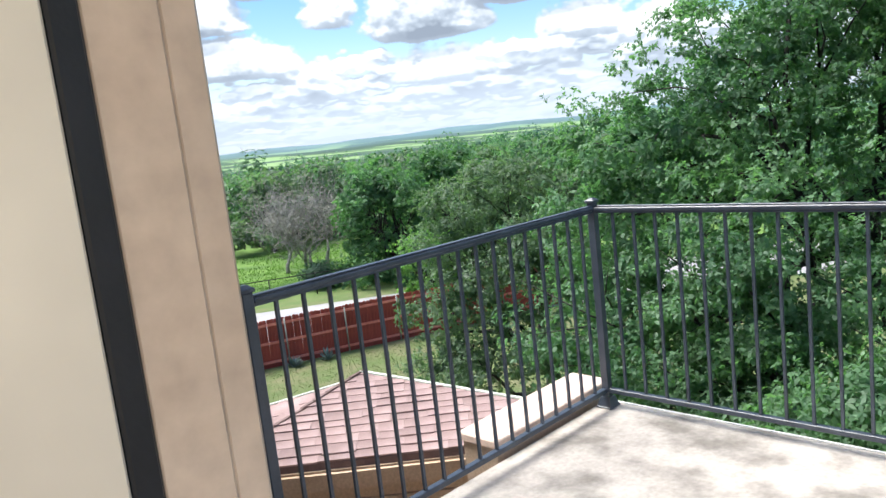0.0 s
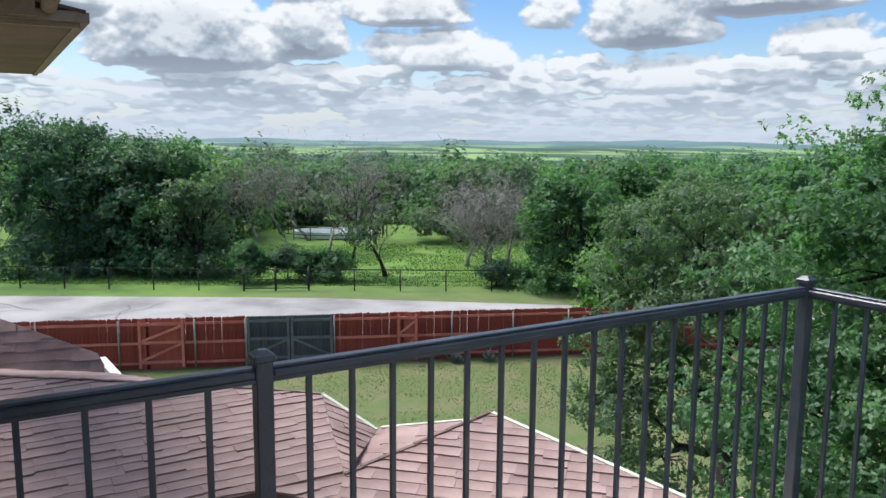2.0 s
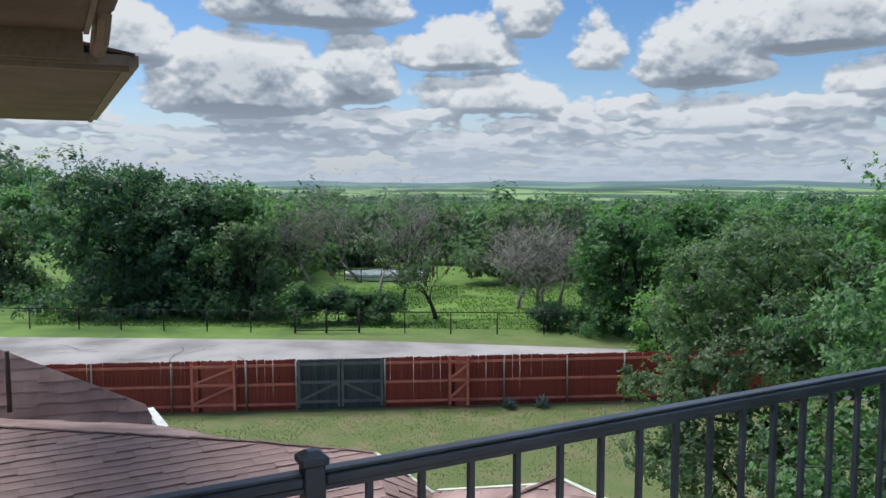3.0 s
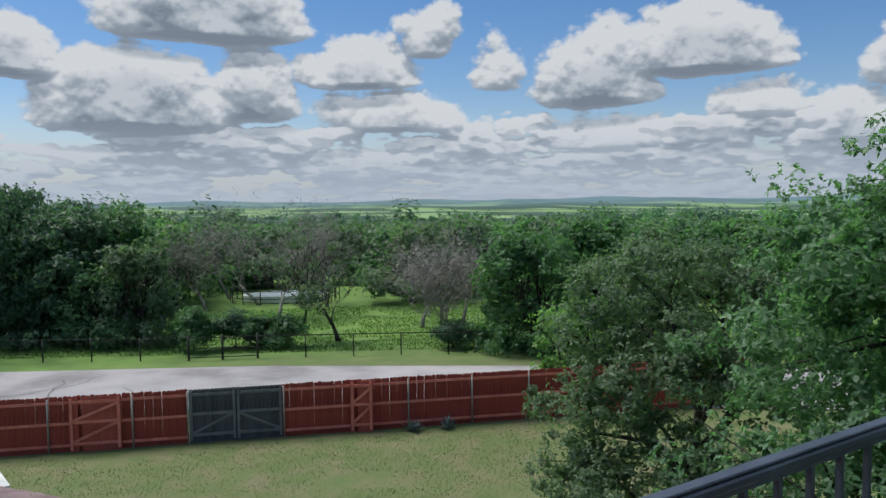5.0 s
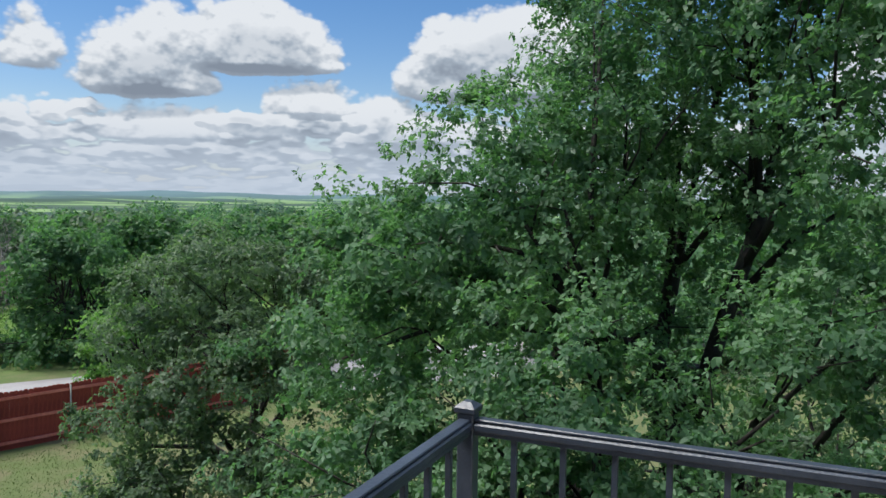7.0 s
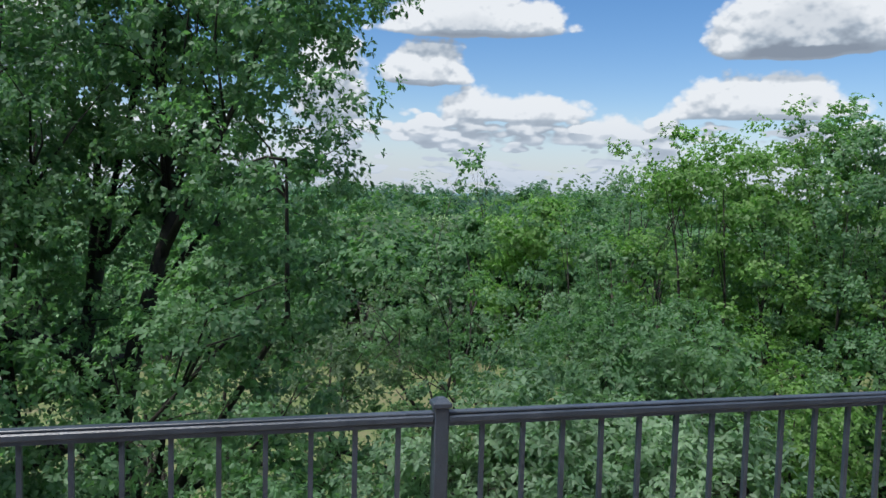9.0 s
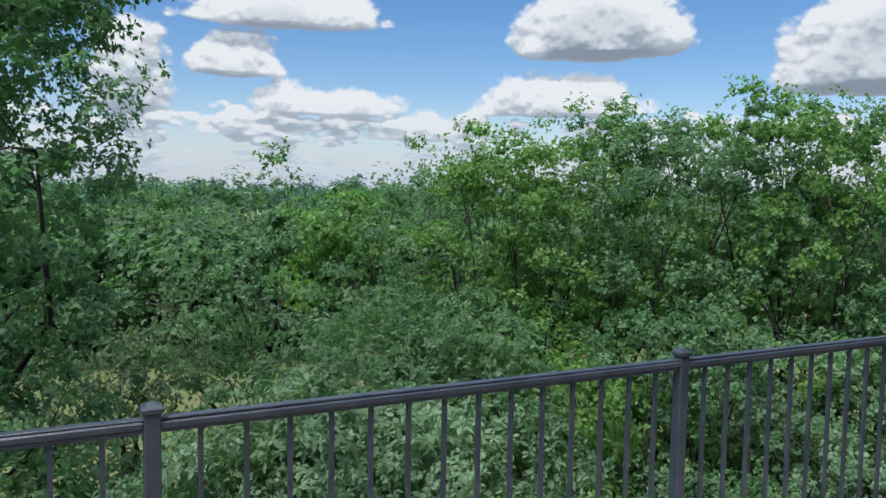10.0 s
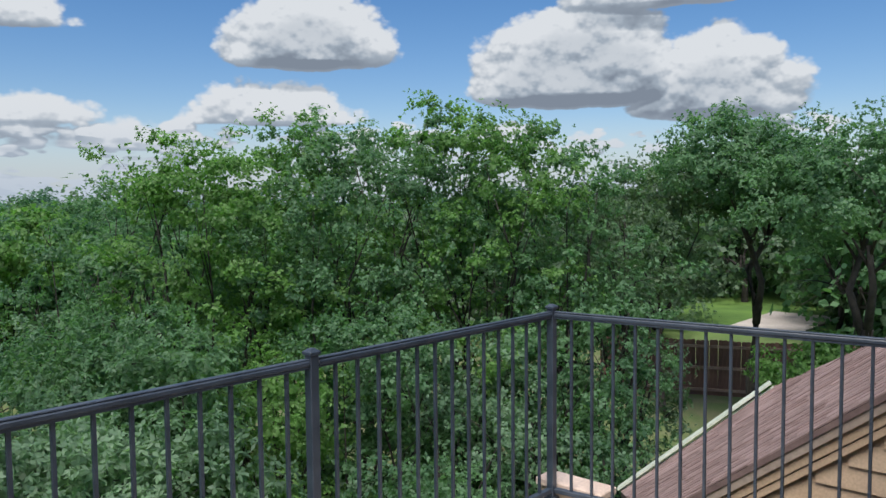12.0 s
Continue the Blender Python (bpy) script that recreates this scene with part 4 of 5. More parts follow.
# ---- plants ----
def leaf_cloud(name, lobes, count, size, material, parent, seed=0, per=5, flat=.5, shell=.55, label="", droop=0.2, slim=.34, stray_part=.05, hug=.5, limp=.12, tuft=40, clump=4.2, core=1.12):
    """A crown: many small leaves in sprigs, spread through the lobes (x, y, z, rx, ry, rz), denser near their skins."""
    rg = np.random.default_rng(seed)
    lob = np.array(lobes, float)
    vol = (lob[:, 3] * lob[:, 4] * lob[:, 5]) ** (2 / 3)
    which = rg.choice(len(lob), count, p=vol / vol.sum())
    d = rg.normal(size=(count, 3))
    d /= np.linalg.norm(d, axis=1)[:, None]
    rad = shell + (1.0 - shell) * rg.random(count) ** .6
    stray = rg.random(count) < stray_part
    rad = np.where(stray, rad * rg.uniform(1.0, 1.12, count), rad)
    inner = rg.random(count) < .12
    rad = np.where(inner, rg.random(count) ** .5 * shell, rad)
    c = lob[which, :3] + d * rad[:, None] * lob[which, 3:6]
    fine_ = np.where(rad < .8, core, .88)
    # sprigs gather in tufts at the twig ends, each a small dome facing out and up
    n_tuft = max(1, count // tuft)
    which_t = rg.integers(0, n_tuft, count)
    cen = c[which_t]
    dome = rg.normal(size=(count, 3))
    dome /= np.linalg.norm(dome, axis=1)[:, None]
    face = d[which_t] * .55 + np.array([0, 0, .65])
    dome += face * .75
    spread = (size * clump * rg.uniform(.5, 1.25, n_tuft))[which_t] * rg.random(count) ** .4
    loose = rg.random(count) < .15
    c = np.where(loose[:, None], c, cen + dome * spread[:, None] * np.array([1.0, 1.0, .62]))
    d = np.where(loose[:, None], d, dome * .8 + d[which_t] * .4)
    d /= np.linalg.norm(d, axis=1)[:, None] + 1e-6
    n = count * per
    base = np.repeat(c, per, 0)
    out = np.repeat(d, per, 0)
    dirn = rg.normal(size=(n, 3)) + out * .35 + np.array([0, 0, -droop])
    dirn -= out * (dirn * out).sum(1)[:, None] * hug
    dirn /= np.linalg.norm(dirn, axis=1)[:, None]
    up = rg.normal(size=(n, 3)) * flat + out * 1.1 + np.array([0, 0, .55])
    side = np.cross(dirn, up)
    side /= np.linalg.norm(side, axis=1)[:, None] + 1e-6
    ln = size * (rg.uniform(.6, 1.25, n) * np.repeat(fine_[which_t], per))[:, None]
    wd = ln * slim * rg.uniform(.7, 1.2, n)[:, None]
    v = np.empty((n, 4, 3))
    v[:, 0] = base
    v[:, 1] = base + dirn * ln * .5 + side * wd
    v[:, 2] = base + dirn * ln - np.array([0, 0, 1.0]) * ln * limp
    v[:, 3] = base + dirn * ln * .5 - side * wd
    me = bpy.data.meshes.new(name)
    me.vertices.add(4 * n)
    me.vertices.foreach_set("co", v.reshape(-1).astype(np.float32))
    me.loops.add(4 * n)
    me.loops.foreach_set("vertex_index", np.arange(4 * n, dtype=np.int32))
    me.polygons.add(n)
    me.polygons.foreach_set("loop_start", np.arange(0, 4 * n, 4, dtype=np.int32))
    me.update(calc_edges=True)
    me.materials.append(material)
    ob = new(name, me)
    ob.parent = parent
    return tagged(ob, label=label, kind="stuff")


def limbs(base, height, r0, lobes, seed, parent, material="bark", name="trunk", lean=(0, 0), fork=.42, twigs=3):
    """A tapered trunk, a few main limbs, and from each of them branches into its lobes, with twigs."""
    rnd = random.Random(seed)
    base = Vector(base)
    top = base + Vector((lean[0], lean[1], height * fork))
    bm = bmesh.new()
    mid = base.lerp(top, .5) + Vector((rnd.uniform(-.1, .1), rnd.uniform(-.1, .1), 0)) * height * .15
    tube(bm, [base - Vector((0, 0, .3)), base + Vector((0, 0, .25)), mid, top], [r0 * 1.5, r0 * 1.1, r0 * .85, r0 * .7], 9)
    order = sorted(lobes, key=lambda q: (math.atan2(q[1] - top.y, q[0] - top.x) // 1.05, q[2]))
    n_group = max(1, min(7, len(order) // 3))
    for g in range(n_group):
        group = order[g * len(order) // n_group:(g + 1) * len(order) // n_group]
        cen = sum((Vector(q[:3]) for q in group), Vector()) / len(group)
        s = top.lerp(mid, rnd.random() * .8)
        hub = s.lerp(cen, .62)
        bend = s.lerp(hub, .5) + Vector((rnd.uniform(-1, 1), rnd.uniform(-1, 1), rnd.uniform(-.4, .5))) * (hub - s).length * .16
        tube(bm, [s, bend, hub], [r0 * .55, r0 * .42, r0 * .30], 7)
        for lb in group:
            c = Vector(lb[:3])
            b0 = bend.lerp(hub, rnd.uniform(.3, 1))
            m1 = b0.lerp(c, .5) + Vector((rnd.uniform(-1, 1), rnd.uniform(-1, 1), rnd.uniform(-.5, .9))) * (c - b0).length * .17
            tube(bm, [b0, m1, c], [r0 * .22, r0 * .14, r0 * .05], 5)
            for _ in range(twigs):
                e = c + Vector((rnd.uniform(-.85, .85) * lb[3], rnd.uniform(-.85, .85) * lb[4], rnd.uniform(-.5, .9) * lb[5]))
                t0 = m1.lerp(c, rnd.random())
                mm = t0.lerp(e, .5) + Vector((rnd.uniform(-.12, .12), rnd.uniform(-.12, .12), rnd.uniform(0, .15))) * (e - t0).length
                tube(bm, [t0, mm, e], [r0 * .07, r0 * .045, r0 * .015], 4)
    return obj(name, bm, M[material], parent)


def lobes_in(center, size, n, seed, k=.45):
    """n lobes that fill a broad domed crown, a third of them along its top."""
    rnd = random.Random(seed)
    out = []
    while len(out) < n:
        p = [rnd.uniform(-1, 1) for _ in range(3)]
        if len(out) < n // 3:
            p[2] = rnd.uniform(.55, 1.0)
        h = math.hypot(p[0], p[1])
        if h * h > 1 - abs(p[2]) ** 2.6 or (h < .45 and abs(p[2]) < .45 and len(out) > 2):
            continue
        s = k * rnd.uniform(.6, 1.2)
        out.append(tuple(center[i] + p[i] * size[i] * (1 - s * .8) for i in range(3)) + tuple(s * size[i] * rnd.uniform(.85, 1.1) for i in range(2)) + (s * size[2] * rnd.uniform(.6, .8),))
    return out


def tree(name, label, base, center, size, n_lobes, leaves, leaf_size, leaf, seed, r0=.2, per=5, k=.45, twigs=3, lean=(0, 0), fork=.42, group="", slim=.34, shell=.72, extra=(), stray=.05):
    t = thing(name, label, "tree", base, group=group)
    rel = [c - b for c, b in zip(center, base)]
    lobes = (lobes_in(rel, size, n_lobes, seed, k) if n_lobes else []) + [tuple(e[i] - (base[i] if i < 3 else 0) for i in range(6)) for e in extra]
    limbs((0, 0, 0), rel[2] + size[2], r0, lobes, seed, t, twigs=twigs, lean=lean, fork=fork)
    leaf_cloud("crown", lobes, leaves, leaf_size, M[leaf], t, seed, per=per, slim=slim, shell=shell, stray_part=stray)
    return t


def polar(az, d, z, o=(-1.9, -1.0)):
    return (o[0] + d * math.cos(radians(az)), o[1] + d * math.sin(radians(az)), z)


# the large oak beyond the corner: its lobes by bearing, distance and height
OAK = ((17, 5.6, -.4, .9), (22, 5.6, -.9, .9), (12, 5.4, -.2, .85), (16, 5.5, .3, .8), (31, 6.6, .2, .95), (28, 6.4, .8, .95), (24, 6.6, 1.3, .95), (19.5, 6.8, 1.75, .95), (15, 7.0, 1.75, 1.0), (10, 7.2, 2.2, 1.15), (8, 8.0, 3.6, 1.3), (3, 7.0, 3.1, 1.2), (2, 7.6, 4.7, 1.4),
       (-3, 6.4, 2.9, 1.1), (-4, 6.6, 4.3, 1.2), (-8, 5.8, 3.2, .8), (-8.5, 5.5, 1.9, .75), (-6.5, 6.0, .8, .8), (5, 8.5, 5.8, 1.4), (12, 8.6, 3.0, 1.1), (20, 8.4, 2.0, 1.1),
       (32, 6.2, -1.1, .95), (29, 5.8, -.6, .9), (24, 5.9, -.3, .8), (31, 6.4, -2.6, 1.0), (26, 5.6, -2.2, 1.1), (19, 5.6, -1.6, 1.0), (12, 6.0, -1.1, .95), (5, 6.0, -.5, .95), (-1, 5.8, .2, .9),
       (-3, 5.6, -1.3, 1.0), (4, 5.8, -2.4, 1.1), (14, 5.8, -3.0, 1.1), (22, 6.2, -3.9, 1.2), (9, 7.6, .3, .8), (0, 7.4, 1.6, 1.0), (27, 7.6, .2, 1.0), (-6, 6.8, -.6, 1.0), (16, 7.8, -1.0, 1.0), (24, 7.4, -1.5, 1.1), (18, 7.6, -2.3, 1.1), (28, 7.2, -2.7, 1.1), (12, 7.4, -2.3, 1.1), (12, 7.8, 4.2, 1.2), (0, 8.2, 2.6, 1.3), (-3, 7.4, 3.6, 1.1), (16, 8.6, 1.2, 1.2), (9, 9.0, 2.6, 1.3), (22, 8.6, .6, 1.2), (4, 9.0, 4.6, 1.3), (-5, 8.0, 1.6, 1.1), (13, 6.6, 1.0, .9), (7, 8.4, 1.4, 1.1))
tree("oak_tree", "tall spreading oak with dark green leaves close to the balcony", (6.0, .1, Z0), (5.3, .7, 1.7), (2.9, 3.1, 4.4), 0, 84000, .055, "oak", 11, r0=.20, twigs=3, slim=.31, per=5, shell=.45, fork=.52,
     extra=[(-1.7 + d * math.cos(radians(a)), -.65 + d * math.sin(radians(a)), z, r, r, r * .92) for a, d, z, r in OAK])
# young trees that crowd the balcony
near = (((2.9, -1.2, Z0), (2.7, -1.3, -1.6), (1.7, 1.9, 1.7), "oak", 31), ((3.4, -3.6, Z0), (3.2, -3.5, -1.3), (1.9, 2.1, 1.8), "silver", 32),
        ((5.8, -5.6, Z0), (5.6, -5.3, -1.2), (2.3, 2.3, 2.2), "oak", 33), ((2.7, -7.0, Z0), (2.7, -6.9, -2.7), (1.3, 1.3, 2.0), "oak", 34),
        ((3.0, .6, Z0), (3.0, .6, -2.3), (1.3, 1.2, 1.6), "silver", 35))
for k, (b, c, sz, lf, sd) in enumerate(near):
    tree("young_oak", "young oak with pale star-like sprays of leaves beside the balcony", b, c, sz, 20, 8500, .064, lf, sd, r0=.09, k=.40, twigs=4, slim=.24, per=6, shell=.45, stray=.12, group="young oaks by the balcony")
def dome(x, y, top, low, r, seed):
    """Lobes of a full crown: a rounded cap, and rings below it down to low."""
    rnd = random.Random(seed)
    out = [(x + rnd.uniform(-.2, .2) * r, y + rnd.uniform(-.2, .2) * r, top - .45 * r, .5 * r, .5 * r, .45 * r)]
    z, k = top - .62 * r, 0
    while z > low:
        turn, wide = rnd.uniform(0, 6.28), (.48, .64, .70)[min(k, 2)]
        for q in range(5):
            a, s = turn + q * 1.257 + rnd.uniform(-.2, .2), rnd.uniform(.36, .56)
            d = wide * rnd.uniform(.8, 1.15)
            out.append((x + d * r * math.cos(a), y + d * r * math.sin(a), z + rnd.uniform(-.28, .28) * r, s * r, s * r, s * r * .75))
        z -= .72 * r
        k += 1
    return out


# taller trees along the side yard: bearing and distance from the balcony, top, radius, leaf
side_trees = ((-24.5, 17, 2.1, 2.0, "oak", 5000), (-27.6, 13.5, 2.35, 1.2, "oak", 4000), (-31.0, 12.4, 2.8, 1.7, "bright", 8000), (-36.0, 12.8, 3.15, 2.1, "bright", 10000),
              (-41.2, 12.2, 3.2, 1.9, "oak", 9500), (-46.3, 12.8, 3.1, 1.9, "oak", 9500), (-51.5, 12.0, 3.3, 1.6, "bright", 8500), (-56.2, 12.6, 2.95, 1.8, "oak", 8500),
              (-60.5, 14.0, 2.5, 1.3, "live", 6500), (-64.0, 24.0, 2.9, 2.4, "live", 5000), (-56.5, 11.2, .6, 1.2, "oak", 5500), (-70.3, 22.5, 3.9, 3.0, "oak", 9000), (-77.0, 20.0, 3.7, 3.0, "oak", 7000), (-85.0, 22.0, 4.0, 3.6, "oak", 4000),
              (-34.0, 9.6, .1, 1.5, "bright", 7000), (-44.0, 10.0, .4, 1.6, "oak", 7000), (-51.0, 9.6, .1, 1.5, "silver", 6500), (-22.0, 12.0, .1, 2.4, "silver", 7500),
              (-13.0, 14.5, .6, 2.8, "oak", 6500), (-3.0, 14.0, .3, 2.8, "live", 6000), (7.0, 14.5, .1, 2.8, "oak", 5000), (-30.0, 18.0, 1.6, 2.8, "oak", 5000))
for k, (az, far, top, r, lf, n) in enumerate(side_trees):
    x, y, _ = polar(az, far, 0, (-2.3, -1.6))
    high = far > 19
    floor_z = -4.95 if high else Z0
    low = (.3 if az < -66 else -1.6) if high else max(floor_z + 1.2, top - 7.5)
    tree("side_tree", {"bright": "leafy tree with fresh yellow-green leaves in the side yard", "oak": "full-crowned mid-green oak in the side yard", "dark": "dark green oak with bare trunks behind the side yard fence",
                       "live": "grey-green airy tree in the side yard", "silver": "small tree with pale leaves near the back rail"}[lf],
         (x, y, floor_z), (x, y, top - .3 * r), (r, r, .3 * r), 0, int(n * 1.35), .058 * max(1, far / 14), lf, 141 + k, r0=.13 if r < 2.5 else .2, twigs=2, per=5, slim=.38, fork=.42, shell=.68, stray=.02,
         group="trees of the side yard", extra=dome(x, y, top, low, r, 141 + k))
tree("side_tree", "small yellow-green tree at the foot of the gable", (3.6, -21.6, -5.0), (3.5, -21.5, -2.9), (1.3, 1.2, 1.3), 16, 2500, .11, "bright", 55, r0=.08, k=.35, per=5, group="trees of the side yard")
tree("sapling", "slender sapling with sparse leaves above the other crowns", (18.3, -6.6, Z0), (18.3, -6.6, .9), (.9, 1.2, 2.2), 10, 520, .13, "oak", 61, r0=.07, k=.3, twigs=4, per=5, stray=.2)
tree("sapling", "bright young tree rising over the woods", polar(-20.5, 24, Z0), polar(-20.5, 24, -1.0), (1.7, 1.7, 2.9), 12, 2600, .17, "bright", 62, r0=.1, k=.35, per=5)
bush = thing("dead_bush", "bush with brown withered leaves below the back rail", "bush", (3.0, -8.6, Z0))
lb = lobes_in((0, 0, 2.4), (1.0, 1.0, 1.1), 6, 5)
limbs((0, 0, 0), 3.2, .04, lb, 5, bush, name="stems")
leaf_cloud("leaves", lb, 900, .08, M["dead"], bush, 5)

# live oak over the lawn
LIVE = ((47.5, 15, -1.0, .9), (48.2, 14.6, -2.4, 1.0), (47.5, 14.3, -3.6, 1.0), (45, 15, -.3, 1.1), (44.5, 14, -1.8, 1.2), (45, 13.6, -3.4, 1.1), (43, 13, -4.2, .9), (41.5, 15, .3, 1.1),
        (41, 14, -1.2, 1.3), (40.5, 13.6, -2.8, 1.2), (38, 15, .1, 1.2), (37.5, 14.2, -1.5, 1.2), (35, 15, -.2, 1.1), (34.5, 14.5, -1.8, 1.2), (32.5, 15, -.6, 1.0), (36, 13.5, -3.3, 1.1), (46.8, 13.4, -4.6, .8))
tree("live_oak", "grey-green live oak with low crooked limbs on the lawn", polar(37.0, 15.5, Z0), polar(40.5, 15.6, -2.0), (2.8, 3.2, 2.7), 0, 20000, .068, "live", 12, r0=.24, twigs=7, per=5, fork=.34, lean=(.3, .5), shell=.45,
     extra=[polar(a - 2, d, z, (-2.06, -.86)) + (r, r, r * .62) for a, d, z, r in LIVE])

# trees past the road
far_specs = [("cedar_tree", "broad dark green cedar beyond the road", 86.0, 54, 6.0, 9.8, "dark", 15000, .20, 71, .9),
             ("cedar_tree", "broad dark green cedar beyond the road", 82.5, 51.5, 3.9, 8.0, "dark", 9000, .20, 72, .9),
             ("hedge_tree", "leafy green tree beyond the road", 79.8, 52, 3.2, 8.3, "wood_far", 6500, .22, 73, .7),
             ("hedge_tree", "leafy green tree beyond the road", 77.8, 48, 2.8, 6.2, "live", 5500, .18, 74, .7),
             ("hedge_tree", "leafy green tree beyond the road", 80.3, 48.5, 1.9, 4.8, "oak", 4000, .18, 75, .8),
             ("hedge_tree", "leafy green tree beyond the road", 49.3, 42, 3.6, 6.6, "wood_far", 9000, .18, 76, .8),
             ("hedge_tree", "leafy green tree beyond the road", 45.0, 47, 4.0, 7.4, "wood_far", 9000, .20, 77, .8),
             ("bright_tree", "small bright yellow-green tree behind the fence", 46.7, 31, 1.6, 4.2, "bright", 4500, .14, 78, .8),
             ("hedge_tree", "leafy green tree beyond the road", 41.0, 36, 3.6, 6.4, "live", 8000, .18, 79, .8),
             ("hedge_tree", "leafy green tree beyond the road", 93.5, 62, 3.0, 6.0, "live", 4000, .24, 80, .7)]
for nm, lab, az, d, r, h, lf, n, ls, sd, low in far_specs:
    b = polar(az, d, Z0)
    cz = h * .5
    tree(nm, lab, b, (b[0], b[1], Z0 + cz), (r, r * .9, h * .5), 44, int(n * .75), ls * 1.1, lf, sd, r0=.2, k=.27, shell=.6, stray=.03, fork=.3, twigs=1, per=4, slim=.38, group="trees past the road",
         extra=[(b[0] + .72 * r * math.cos(q * .9), b[1] + .72 * r * math.sin(q * .9), Z0 + .7, r * .38, r * .38, .9) for q in range(7)])
for az, d, r, h, lf, sd in ((71.3, 44.5, 1.15, 1.9, "dark", 81), (69.6, 44.5, 1.3, 1.6, "wood_far", 82), (67.9, 44, 1.2, 1.7, "wood_far", 83), (55.4, 42, 1.0, 1.2, "dark", 84), (74.2, 44, 1.0, 2.2, "wood_far", 85)):
    b = polar(az, d, Z0)
    t = thing("shrub", "rounded dark green shrub on the pasture", "bush", b, group="shrubs on the pasture")
    lb = lobes_in((0, 0, h * .5), (r, r, h * .55), 8, sd, .5)
    limbs((0, 0, 0), h * .7, .05, lb, sd, t, name="stems")
    leaf_cloud("leaves", lb, 2200, .13, M[lf], t, sd, per=5)


def bare_tree(label, az, d, h, spread, seed, leafy=0, r0=.16, dense=9):
    """A leafless tree: crooked limbs that fork three times into fine grey twigs."""
    rnd = random.Random(seed)
    t = thing("bare_tree", label, "tree", polar(az, d, Z0), group="bare trees on the pasture")
    bm, tips = bmesh.new(), []

    def grow(p, v, r, ln, depth):
        pts, rad = [p], [r]
        for k in range(3):
            v = (v + Vector((rnd.uniform(-.35, .35), rnd.uniform(-.35, .35), rnd.uniform(-.15, .25)))).normalized()
            pts.append(pts[-1] + v * ln / 3)
            rad.append(r * (1 - .2 * (k + 1)))
        tube(bm, pts, rad, 6 if depth < 2 else 3)
        tips.append(pts[-1])
        if depth < 4:
            for _ in range(3 if depth else 5):
                w = (v + Vector((rnd.uniform(-1, 1) * spread, rnd.uniform(-1, 1) * spread, rnd.uniform(-.2, .6)))).normalized()
                grow(pts[rnd.choice((2, 3, 3))], w, max(rad[-1] * .62, .020), ln * rnd.uniform(.62, .85), depth + 1)

    grow(Vector((0, 0, -.1)), Vector((rnd.uniform(-.3, .3), rnd.uniform(-.3, .3), 1)).normalized(), r0, h * .33, 0)
    obj("trunk", bm, M["bark"] if leafy else M["grey_bark"], t)
    if not leafy:
        leaf_cloud("branchwork", [(*p, .9, .9, .8) for p in tips[::2]], 620, .60, M["grey_bark"], t, seed, per=3, slim=.022, shell=.1, hug=0, limp=0)
    if leafy:
        leaf_cloud("crown", [(*p, .7, .7, .5) for p in tips[::3]], leafy, .14, M["live"], t, seed, per=4)
    return t


bare_tree("crooked dark tree with few leaves by the pasture fence", 63.9, 45, 4.3, 1.2, 3, leafy=350, r0=.19)
bare_tree("leafless grey tree of tangled twigs on the pasture", 56.2, 46, 6.2, 1.0, 4)
bare_tree("leafless grey tree of tangled twigs on the pasture", 57.6, 49, 5.6, 1.1, 5)
bare_tree("leafless grey tree of tangled twigs on the pasture", 54.6, 50, 5.6, 1.1, 6)
bare_tree("tall thin tree with sparse leaves beside the pool", 66.6, 48, 8.6, .7, 7, leafy=420, r0=.12)
bare_tree("leafless grey tree of tangled twigs on the pasture", 69.5, 62, 7.2, 1.0, 8)
bare_tree("leafless grey tree of tangled twigs on the pasture", 71.5, 66, 7.5, 1.0, 9)
bare_tree("leafless grey tree of tangled twigs on the pasture", 66.0, 70, 7.8, 1.0, 10)
bare_tree("leafless grey tree of tangled twigs on the pasture", 73.2, 60, 6.8, 1.0, 14)
for k, (az, d, h) in enumerate(((68.2, 55, 6.4), (64.6, 60, 6.6), (55.4, 45, 5.4))):
    bare_tree("leafless grey tree of tangled twigs on the pasture", az, d, h, 1.1, 20 + k, r0=.17)

def grass(name, label, count, area, height, colour, seed):
    rg = np.random.default_rng(seed)
    a, b, c, d = [np.array(p) for p in area]
    u, v = rg.random(count)[:, None], rg.random(count)[:, None]
    p = (a * (1 - u) + b * u) * (1 - v) + (d * (1 - u) + c * u) * v
    keep = np.array([noise.noise(Vector((q[0] * .5, q[1] * .5, 0))) > -.5 + .3 * k for q, k in zip(p, rg.random(count))])
    p = p[keep]
    n = len(p)
    ang = rg.random(n) * 6.283
    h = height * rg.uniform(.4, 1.2, n)
    w = h * rg.uniform(.15, .5, n)
    tip = np.stack([np.cos(ang * 3), np.sin(ang * 3)], 1) * h[:, None] * .4
    vv = np.empty((n, 3, 3))
    for k, sg in ((0, -1), (1, 1)):
        vv[:, k, 0], vv[:, k, 1], vv[:, k, 2] = p[:, 0] + sg * np.cos(ang) * w, p[:, 1] + sg * np.sin(ang) * w, Z0 - .01
    vv[:, 2, 0], vv[:, 2, 1], vv[:, 2, 2] = p[:, 0] + tip[:, 0], p[:, 1] + tip[:, 1], Z0 + h
    me = bpy.data.meshes.new(name)
    me.from_pydata(vv.reshape(-1, 3).tolist(), [], np.arange(3 * n).reshape(-1, 3).tolist())
    me.materials.append(colour)
    tagged(new(name, me), label, "grass", kind="stuff")


